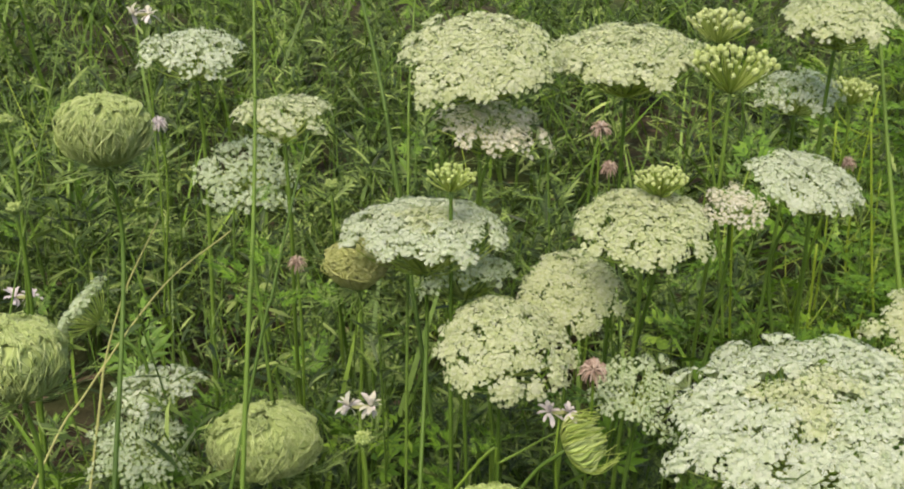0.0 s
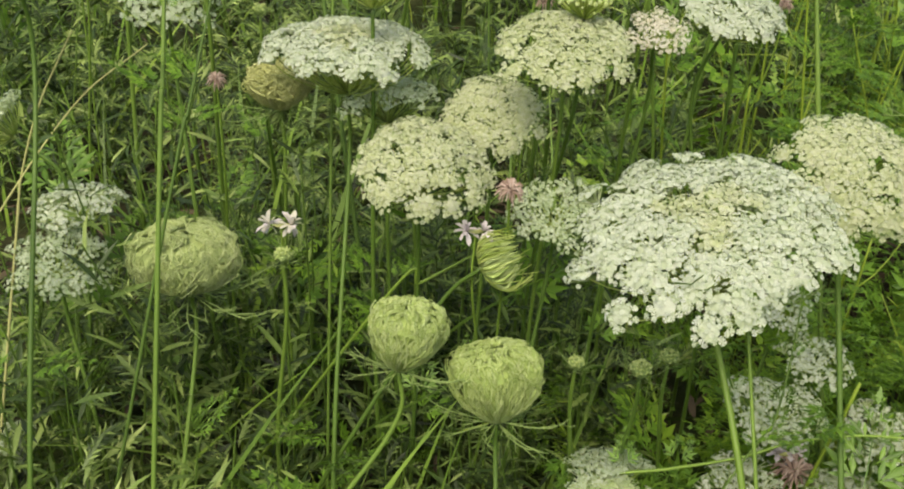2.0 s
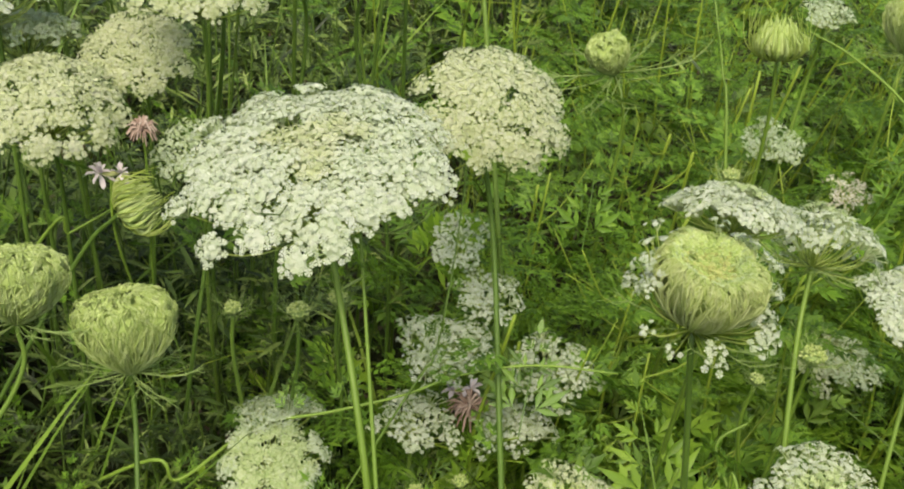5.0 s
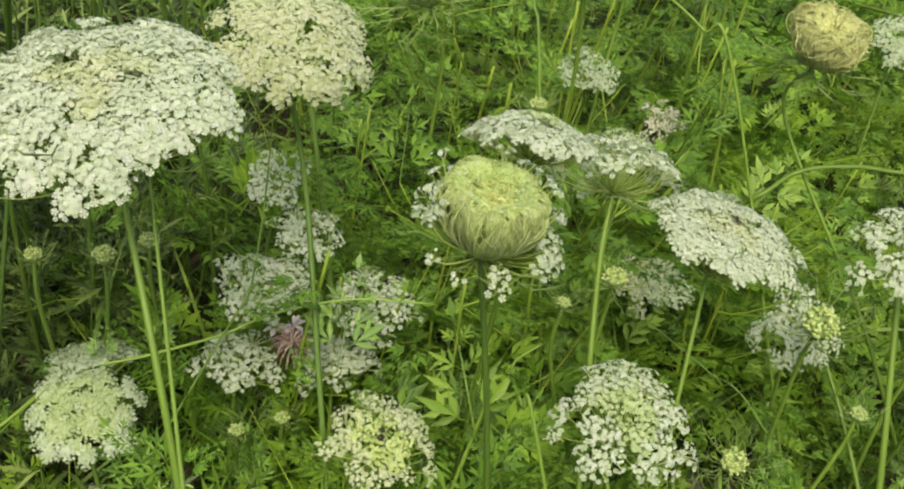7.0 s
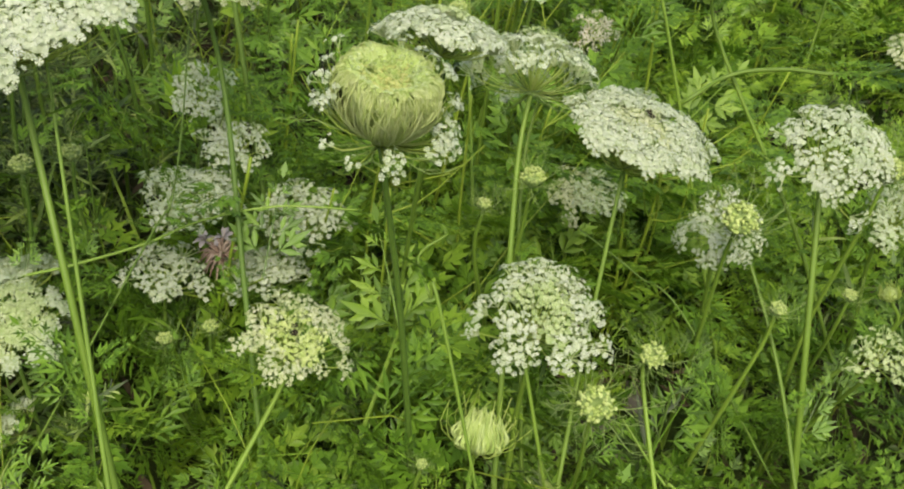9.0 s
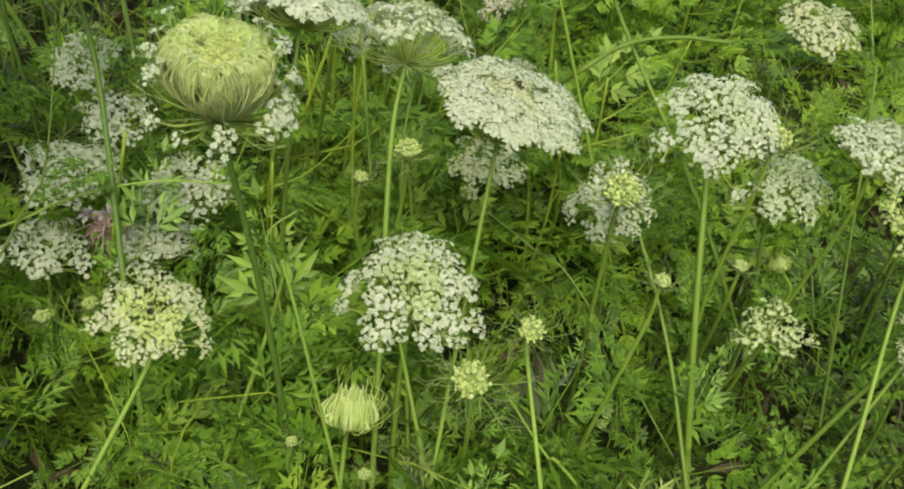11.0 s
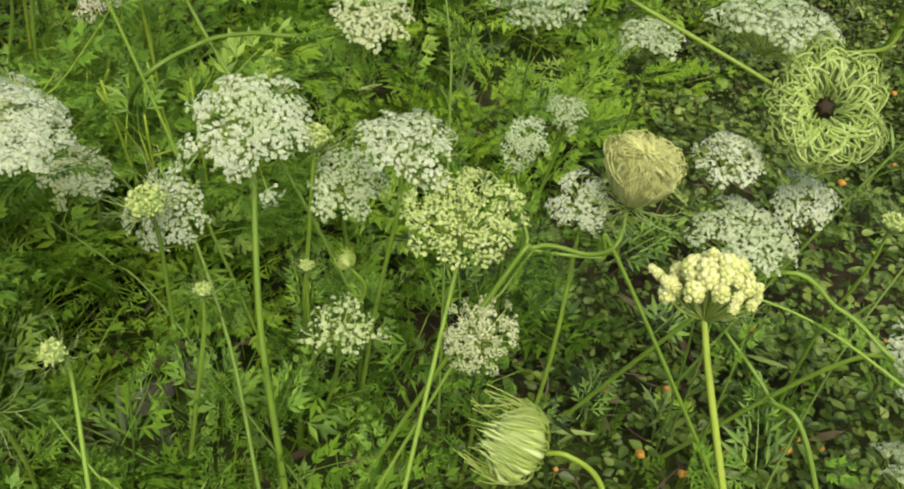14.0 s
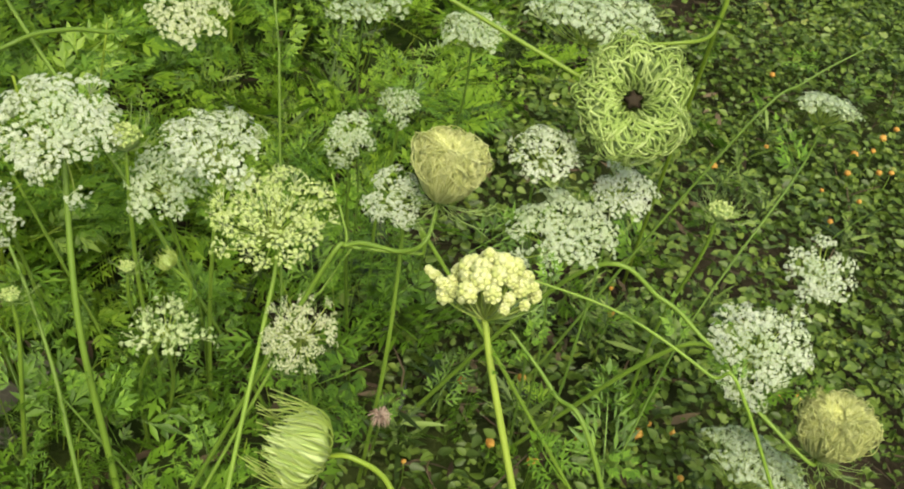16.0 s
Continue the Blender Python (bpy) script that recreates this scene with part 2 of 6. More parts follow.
def tube(soup, pts, r0, r1, sides=5, cap=True):
    pts = np.asarray(pts, float)
    n = len(pts)
    d = unit(np.gradient(pts, axis=0))
    ref = np.array((0.31, 0.87, 0.38))
    x = unit(np.cross(d, ref))
    y = np.cross(d, x)
    a = np.linspace(0, 2 * math.pi, sides, endpoint=False)
    r = np.linspace(r0, r1, n)[:, None, None] if np.isscalar(r1) else np.asarray(r1)[:, None, None]
    v = pts[:, None] + r * (np.cos(a)[None, :, None] * x[:, None] + np.sin(a)[None, :, None] * y[:, None])
    v = v.reshape(-1, 3)
    i = np.arange(n - 1)[:, None] * sides
    j = np.arange(sides)[None]
    k = (j + 1) % sides
    f = np.concatenate([np.stack([i + j, i + k, i + sides + k], -1).reshape(-1, 3), np.stack([i + j, i + sides + k, i + sides + j], -1).reshape(-1, 3)])
    if cap:
        v = np.concatenate([v, pts[-1:]])
        e = (n - 1) * sides
        f = np.concatenate([f, np.stack([e + j[0], e + k[0], np.full(sides, n * sides)], -1)])
    soup.add(v, f)


def many_tubes(soup, P, r0, r1, sides=3):
    """P: (tubes, points, 3), all of one number of points; r0, r1: radii at the ends."""
    P = np.asarray(P, float)
    m, n = P.shape[:2]
    d = unit(np.gradient(P, axis=1))
    x = unit(np.cross(d, np.array((0.31, 0.87, 0.38))))
    y = np.cross(d, x)
    a = np.linspace(0, 2 * math.pi, sides, endpoint=False)
    r = (r0 + (r1 - r0) * np.linspace(0, 1, n))[None, :, None, None]
    v = P[:, :, None] + r * (np.cos(a)[None, None, :, None] * x[:, :, None] + np.sin(a)[None, None, :, None] * y[:, :, None])
    i = np.arange(n - 1)[:, None] * sides
    j = np.arange(sides)[None]
    k = (j + 1) % sides
    f = np.concatenate([np.stack([i + j, i + k, i + sides + k], -1).reshape(-1, 3), np.stack([i + j, i + sides + k, i + sides + j], -1).reshape(-1, 3)])
    F = (f[None] + (np.arange(m) * n * sides)[:, None, None]).reshape(-1, 3)
    soup.add(v.reshape(-1, 3), F)


def stamp(soup, V, F, pos, X, Y, Z, size):
    """Copies of a template (V, F) at pos with axes X, Y, Z and a size each."""
    size = np.broadcast_to(np.asarray(size, float), (len(pos),))
    v = pos[:, None] + size[:, None, None] * (V[None, :, :1] * X[:, None] + V[None, :, 1:2] * Y[:, None] + V[None, :, 2:] * Z[:, None])
    f = F[None] + (np.arange(len(pos)) * len(V))[:, None, None]
    soup.add(v.reshape(-1, 3), f.reshape(-1, 3))


def axes_for(rng, normals, wobble):
    """Random axes about the given normals, each tipped a little."""
    n = unit(np.asarray(normals) + rng.normal(0, wobble, np.shape(normals)))
    a = unit(rng.normal(0, 1, n.shape))
    x = unit(np.cross(a, n))
    return x, np.cross(n, x), n


# a floret: five notched petals round a small green heart
def floret_template():
    v, f = [(0, 0, 0)], []
    for k in range(5):
        a = 2 * math.pi * k / 5
        v += [(0.95 * math.cos(a - 0.45), 0.95 * math.sin(a - 0.45), 0.10), (1.0 * math.cos(a + 0.45), 1.0 * math.sin(a + 0.45), 0.22)]
        f.append((0, 1 + 2 * k, 2 + 2 * k))
    return np.array(v), np.array(f)


def ball_template(sub=1):
    bm = bmesh.new()
    bmesh.ops.create_icosphere(bm, subdivisions=sub, radius=1)
    v = np.array([p.co[:] for p in bm.verts])
    f = np.array([[p.index for p in q.verts] for q in bm.faces])
    bm.free()
    return v, f


FLORET = floret_template()
BALL = ball_template(1)
BALL2 = ball_template(2)


def spiral(rng, n, jitter=0.25):
    """n points spread over a unit disc."""
    k = np.arange(n) + 0.5
    r = np.sqrt(k / n)
    a = k * 2.39996 + rng.uniform(0, 6.28)
    p = np.stack([r * np.cos(a), r * np.sin(a)], 1)
    return p + rng.normal(0, jitter / math.sqrt(n), p.shape)


# ---- wild carrot ----
def stem_path(base, top, axis, via, rng):
    """From the ground to the underside of a head, arriving along its axis."""
    base, top, axis = np.array((*base, 0.0)), np.asarray(top, float), unit(axis)
    if via:
        pts = [base] + [np.array(p, float) for p in via] + [top]
    else:
        h = top[2]
        lean = axis * np.array((1, 1, 0.4))
        mid = base + (top - base) * 0.5 + np.array((*rng.normal(0, 0.006, 2), 0))
        pts = [base, mid, top - unit(lean + np.array((0, 0, 0.9))) * h * 0.14, top]
    return bend(pts, 9 + 5 * len(pts))


def thing_at(name, base, label, category, group):
    ob = new(name)
    ob.location = (base[0], base[1], 0)
    ob.empty_display_size = 0.05
    return tagged(ob, label, category, group)


BRACTS = []


def bract_mesh(k):
    """A thread-like forked bract along +x, one unit long, that curves up; shared."""
    while len(BRACTS) <= k:
        rng = np.random.default_rng(300 + len(BRACTS))
        s = Soup()
        up = rng.uniform(0.5, 1.2)
        y = rng.normal(0, 0.06, 3)
        p = [np.array(q) for q in ((0, 0, 0), (0.45, y[0], 0.12 * up), (0.85, y[1], 0.32 * up), (1.05, y[2], 0.52 * up))]
        axis = bend(p, 7)
        tube(s, axis, 0.013, 0.005, 3, False)
        v, f = s.v[0].tolist(), s.f[0].tolist()
        for k in range(6):
            # a fork: a thin spike on three corners of the thread
            i = int(rng.integers(1, 6)) * 3
            t = -1 if k % 2 else 1
            tip = axis[i // 3] + np.array((rng.uniform(0.18, 0.36), t * rng.uniform(0.10, 0.30), up * rng.uniform(-0.05, 0.28)))
            mid = (axis[i // 3] + tip) / 2 + np.array((0.02, t * 0.04, -0.02))
            n = len(v)
            v += [list(mid + (np.array(v[i + j]) - axis[i // 3]) * 0.8) for j in range(3)] + [list(tip)]
            for j in range(3):
                w = (j + 1) % 3
                f += [[i + j, i + w, n + w], [i + j, n + w, n + j], [n + j, n + w, n + 3]]
        s = Soup().add(v, f)
        me = s.mesh("bract")
        me.materials.append(M["bract"])
        BRACTS.append(me)
    return BRACTS[k]


def bracts(thing, rng, C, A, n, length, rise):
    """Bracts that spread from C about the axis frame A. rise: how far they point up."""
    base = np.array(thing.location)
    for k in range(n):
        a = 2 * math.pi * (k + rng.uniform(-0.3, 0.3)) / n
        d = unit(A[:, 0] * math.cos(a) + A[:, 1] * math.sin(a) + A[:, 2] * (rise + rng.normal(0, 0.18)))
        y = unit(np.cross(A[:, 2], d))
        piece("bract", bract_mesh(int(rng.integers(0, 6))), thing, matrix_of(np.stack([d, y, np.cross(d, y)], 1), C - base, length * rng.uniform(0.7, 1.25)))


CLUSTERS = {}


def cluster_mesh(colour, m, size, k):
    """One small cluster of florets, one unit in radius, on its thin pedicels; built once for each kind and shared."""
    key = (colour, m, round(size, 2), k)
    if key not in CLUSTERS:
        rng = np.random.default_rng(1000 + 17 * k + m)
        dense = m > 28
        mk = max(6, int(m * rng.uniform(0.85, 1.15)))
        q = spiral(rng, mk, 0.55 if dense else 0.75)
        r = np.linalg.norm(q, axis=1)
        t = np.stack([q[:, 0], q[:, 1], (0.20 if dense else 0.16) * (1 - r ** 2) + rng.normal(0, 0.07, mk)], 1)
        x, y, z = axes_for(rng, np.stack([q[:, 0] * 0.6, q[:, 1] * 0.45, np.ones(mk)], 1), 0.2)
        petals, stalks = Soup(), Soup()
        stamp(petals, *FLORET, t, x, y, z, size * rng.uniform(0.72, 1.2, mk) * (1 + 0.3 * (r > 0.75)))
        foot = np.broadcast_to(np.array((0, 0, -1.05)), t.shape)
        some = slice(None, None, 2)
        many_tubes(stalks, np.stack([foot, t], 1)[some], 0.05, 0.04)
        if dense:
            a = np.linspace(0, 6.283, 10, endpoint=False)
            rim = np.stack([np.cos(a), np.sin(a), np.full(10, -0.30)], 1) * 0.6 * rng.uniform(0.8, 1.15, (10, 1))
            k0 = np.arange(10)
            petals.add(np.concatenate([rim, [(0, 0, 0.0)]]), np.stack([k0, (k0 + 1) % 10, np.full(10, 10)], 1))
        me = petals.mesh("umbellet", smooth=False, second=stalks)
        me.materials.append(M[colour])
        me.materials.append(M["pedicel"])
        CLUSTERS[key] = me
    return CLUSTERS[key]


def umbel_head(thing, rng, H, A, D, n=48, m=0, dome=0.16, pack=0.0, size=0.0, colour="white", depth=0.32, eye=False, bract=True, ragged=0.06, middle=None, mid=0.36, droop=0.25):
    """A flat or domed flower head of many small clusters on rays. H: middle of its rim."""
    m = m or (33 if n > 45 else 17)
    dense = m > 28
    pack = pack or (1.30 if dense else 1.24)
    size = size or (0.17 if dense else 0.20)
    R = D / 2
    hub = H - A[:, 2] * D * depth
    p = spiral(rng, n, 0.32 if dense else 0.55)
    rr = np.linalg.norm(p, axis=1)
    th = np.arctan2(p[:, 1], p[:, 0])
    w = rng.uniform(0, 6.283, 3)
    p *= (0.97 + rng.normal(0, ragged, n) * (rr > 0.7) + (0.55 if dense else 1.0) * (0.06 * np.sin(3 * th + w[0]) + 0.05 * np.sin(5 * th + w[1]) + 0.03 * np.sin(8 * th + w[2])))[:, None]
    rr = np.linalg.norm(p, axis=1)
    lift = dome * R * (1 - rr ** 2) + rng.normal(0, 0.018 * R, n)
    cen = H + np.stack([p[:, 0] * R, p[:, 1] * R, lift], 1) @ A.T
    flare = 0.2 + dome + 0.35 * np.clip((rr - 0.7) / 0.3, 0, 1)
    out = unit(np.stack([p[:, 0] * flare, p[:, 1] * flare, np.ones(n)], 1)) @ A.T
    ru = R * math.sqrt(1 / n) * pack
    ray = Soup()
    rk = ru * (rng.uniform(0.85, 1.12, n) if dense else rng.uniform(0.75, 1.2, n)) * (1 + 0.12 * (rr > 0.8))
    feet = cen - out * rk[:, None] * 1.05
    side = feet - H - ((feet - H) @ A[:, 2])[:, None] * A[:, 2]
    c = hub + (feet - hub) * 0.5 - A[:, 2] * (D * 0.05 * (0.4 + rr))[:, None] + side * 0.14
    u = np.linspace(0, 1, 6)[None, :, None]
    many_tubes(ray, (1 - u) ** 2 * hub + 2 * u * (1 - u) * c[:, None] + u * u * feet[:, None], 0.0006, 0.0004)
    v, f = BALL
    ray.add(hub + (v * np.array((0.0021, 0.0021, 0.0026))) @ A.T, f)
    head = part("flower_head", ray, M["ray"], thing, "thin green rays under the florets")
    base = np.array(thing.location)
    for k in range(n):
        tint = middle if middle and rr[k] < mid + 0.1 * math.sin(3 * th[k]) else colour
        B = frame_of(out[k] + rng.normal(0, 0.06 if dense else 0.14, 3), rng.uniform(0, 6))
        piece("umbellet", cluster_mesh(tint, m, size, int(rng.integers(0, 6))), head, matrix_of(B, cen[k] - base, rk[k]))
    if eye:
        s = Soup()
        tip = H + A[:, 2] * (dome * R + 0.003)
        x, y, z = axes_for(rng, np.repeat(A[:, 2][None], 3, 0), 0.2)
        stamp(s, *FLORET, tip + rng.normal(0, 0.0012, (3, 3)), x, y, z, 0.0022)
        part("central_floret", s, M["dark"], head, "dark purple central floret")
    if bract:
        bracts(thing, rng, hub, A, 11, D * 0.42, droop)
    return hub


def revolve(profile, steps, wave=0.0):
    """A round shell from (radius, height) rows, in units."""
    a = np.linspace(0, 2 * math.pi, steps, endpoint=False)
    p = np.array(profile, float)
    r = p[:, :1] * (1 + wave * np.sin(a * 23)[None])
    v = np.stack([r * np.cos(a), r * np.sin(a), np.repeat(p[:, 1:], steps, 1)], -1).reshape(-1, 3)
    i = np.arange(len(p) - 1)[:, None] * steps
    j = np.arange(steps)[None]
    k = (j + 1) % steps
    f = np.concatenate([np.stack([i + j, i + k, i + steps + k], -1).reshape(-1, 3), np.stack([i + j, i + steps + k, i + steps + j], -1).reshape(-1, 3)])
    return v, f


CLOSED = ((0.05, 0.30, 0.66, 0.89, 0.97, 0.97, 0.85, 0.54, 0.16), (-1.15, -1.02, -0.66, -0.24, 0.14, 0.44, 0.72, 0.88, 0.90))
GLOBE = ((0.05, 0.46, 0.79, 0.95, 1.0, 0.96, 0.82, 0.50, 0.14), (-0.98, -0.90, -0.62, -0.26, 0.12, 0.46, 0.76, 0.94, 0.98))
HOLLOW = ((0.04, 0.30, 0.66, 0.91, 1.0, 0.96, 0.80, 0.58, 0.36, 0.16), (-1.06, -0.94, -0.62, -0.22, 0.16, 0.46, 0.68, 0.74, 0.62, 0.38))
WREATH = ((0.04, 0.16, 0.46, 0.80, 0.97, 0.99, 0.86, 0.62, 0.38, 0.20), (-1.15, -1.02, -0.66, -0.24, 0.14, 0.42, 0.62, 0.64, 0.46, 0.10))
BOWL = ((0.04, 0.24, 0.54, 0.83, 0.98, 1.0, 0.92, 0.74, 0.52, 0.27, 0.03), (-1.12, -1.02, -0.80, -0.42, -0.04, 0.26, 0.48, 0.54, 0.38, 0.26, 0.22))


class Cup:
    """The outline of a closing head: places on it by turn a and by way s from its foot (0) over the rim to its middle (1)."""

    def __init__(self, rng, profile, H, A, R, flat):
        self.r, self.z = np.array(profile[0]), np.array(profile[1]) * flat
        self.H, self.A, self.R, self.w = H, A, R, rng.uniform(0, 6.283, 3)

    def at(self, a, s, swell=1.0):
        k = np.linspace(0, 1, len(self.r))
        lump = 1 + 0.06 * np.sin(2 * a + self.w[0]) + 0.05 * np.sin(5 * a + self.w[1]) + 0.03 * np.sin(9 * a + 7 * s + self.w[2])
        r = np.interp(s, k, self.r) * swell * lump
        z = np.interp(s, k, self.z) * (1 + (swell - 1) * (s > 0.45)) + 0.05 * np.sin(3 * a + self.w[1]) * np.clip(s - 0.5, 0, 1)
        return self.H + np.stack([r * np.cos(a), r * np.sin(a), z], -1) * self.R @ self.A.T

    def shell(self, soup, swell, steps=40, rows=14, lo=0.0, hi=1.0):
        a, s = np.meshgrid(np.linspace(0, 2 * math.pi, steps, endpoint=False), np.linspace(lo, hi, rows))
        i = np.arange(rows - 1)[:, None] * steps
        j = np.arange(steps)[None]
        k = (j + 1) % steps
        f = np.concatenate([np.stack([i + j, i + k, i + steps + k], -1).reshape(-1, 3), np.stack([i + j, i + steps + k, i + steps + j], -1).reshape(-1, 3)])
        inner = np.clip((s - 0.5) / 0.1, 0, 1)
        P = self.at(a, s, swell + (1.02 - swell) * inner) - self.A[:, 2] * self.R * 0.15 * inner[..., None]
        soup.add(P.reshape(-1, 3), f)

    def strands(self, soup, a, s, length, sway, bulge, tip, r0, r1, sides=3, points=6, drift=0.0):
        """Threads that follow the outline from (a, s): length along it, sway round it, bulge and tip off it; drift: a sideways bow that comes back."""
        t = np.linspace(0, 1, points)[None]
        col = lambda v: np.broadcast_to(np.asarray(v, float), (len(a),))[:, None]
        swell = 0.96 + col(bulge) * np.sin(math.pi * t * 0.85) + col(tip) * t ** 2
        P = self.at(a[:, None] + col(sway) * t ** 1.5 + col(drift) * np.sin(math.pi * t * 0.9), np.clip(s[:, None] + col(length) * t, 0, 1), swell)
        many_tubes(soup, P, r0, r1, sides)
        return P[:, -1]

    def tufts(self, soup, rng, n, m, s0, s1, length, spread, lift, r, lean=0.07):
        """n almond-shaped clusters of m short curved threads, with gaps between the clusters."""
        k = n * m
        a = np.repeat((np.arange(n) + rng.uniform(-0.4, 0.4, n)) * 2.39996, m)
        s = np.repeat(s0 + (s1 - s0) * rng.uniform(0, 1, n), m)
        rr = np.maximum(np.interp(s + length * 0.5, np.linspace(0, 1, len(self.r)), self.r), 0.25)
        high = np.repeat(lift * rng.uniform(0.3, 1.3, n), m) * rng.uniform(0.4, 1.1, k)
        side = np.repeat(rng.normal(0, lean, n), m) / rr
        return self.strands(soup, a, s + rng.normal(0, 0.012, k), length * np.repeat(rng.uniform(0.7, 1.2, n), m) * rng.uniform(0.8, 1.1, k), side, high, rng.normal(0, 0.03, k), r, r * 0.7, drift=rng.normal(0, spread, k) / rr)


def bowl_head(thing, rng, H, A, D):
    """A head that closes into a bowl: curved rays, a tufted middle, the last white florets round the rim."""
    R = D / 2
    cup = Cup(rng, BOWL, H, A, R, 1.0)
    hub = H - A[:, 2] * R * 1.18
    core, wall, tuft, inner, tips, heart = Soup(), Soup(), Soup(), Soup(), Soup(), Soup()
    cup.shell(core, 0.86, lo=0.03)
    n = 110
    a = rng.uniform(0, 6.283, n)
    cup.strands(wall, a, np.zeros(n), rng.uniform(0.38, 0.62, n), rng.normal(0, 0.25, n), rng.uniform(0.0, 0.10, n), np.zeros(n), 0.0006, 0.0004, 4, 12)
    n = 420
    cup.strands(wall, rng.uniform(0, 6.283, n), rng.uniform(0.10, 0.36, n), rng.uniform(0.12, 0.26, n), rng.normal(0, 0.22, n), rng.uniform(-0.02, 0.09, n), rng.normal(0, 0.05, n), 0.00032, 0.00024, 3, 7)
    cup.tufts(tuft, rng, 150, 12, 0.22, 0.50, 0.14, 0.06, 0.06, 0.00028)
    cup.tufts(tuft, rng, 120, 11, 0.46, 0.66, 0.14, 0.05, 0.06, 0.00026)
    ends = [cup.tufts(inner, rng, 120, 9, 0.60, 0.76, 0.10, 0.06, 0.08, 0.00028), cup.tufts(inner, rng, 110, 9, 0.74, 0.96, 0.06, 0.10, 0.12, 0.00028, 0.12)]
    for soup, e, size in ((tips, ends[0], 0.0010), (heart, ends[1], 0.0012)):
        e = e[::2]
        stamp(soup, *FLORET, e, *axes_for(rng, np.repeat(A[:, 2][None], len(e), 0), 0.8), size * rng.uniform(0.6, 1.3, len(e)))
    head = part("flower_head", core, M["nest"], thing)
    part("ray_shell", wall, M["young"], head, "curved yellow-green rays", kind="stuff")
    part("pedicel_fuzz", tuft, M["young"], head, kind="stuff")
    part("inner_fuzz", inner, M["nest"], head, kind="stuff")
    part("floret_tuft", tips, M["greenish"], head, smooth=False, kind="stuff")
    part("heart", heart, M["tan"], head, "tan faded middle", smooth=False, kind="stuff")
    base = np.array(thing.location)
    spokes = Soup()
    for k in range(96):
        b = 2 * math.pi * k / 96 + rng.normal(0, 0.15)
        d = A[:, 0] * math.cos(b) + A[:, 1] * math.sin(b)
        if d @ np.array((-0.4, -0.9, 0)) > 0.45 and k % 5:
            continue
        e = H + d * R * rng.uniform(1.06, 1.42) + A[:, 2] * R * (rng.uniform(-0.80, -0.40) if d[1] < -0.3 else rng.uniform(-0.65, 0.55))
        B = frame_of(d * 0.7 + A[:, 2], rng.uniform(0, 6))
        piece("umbellet", cluster_mesh("white", 10, 0.30, int(rng.integers(0, 6))), head, matrix_of(B, e - base, R * rng.uniform(0.12, 0.21)))
        many_tubes(spokes, bend([hub, hub + (e - hub) * 0.55 - A[:, 2] * R * 0.12 + d * R * 0.12, e - B[:, 2] * R * 0.12], 6)[None], 0.0006, 0.0004)
    part("ray_fringe", spokes, M["ray"], head, kind="stuff")
    bracts(thing, rng, hub, A, 13, D * 0.62, -0.05)
    return hub


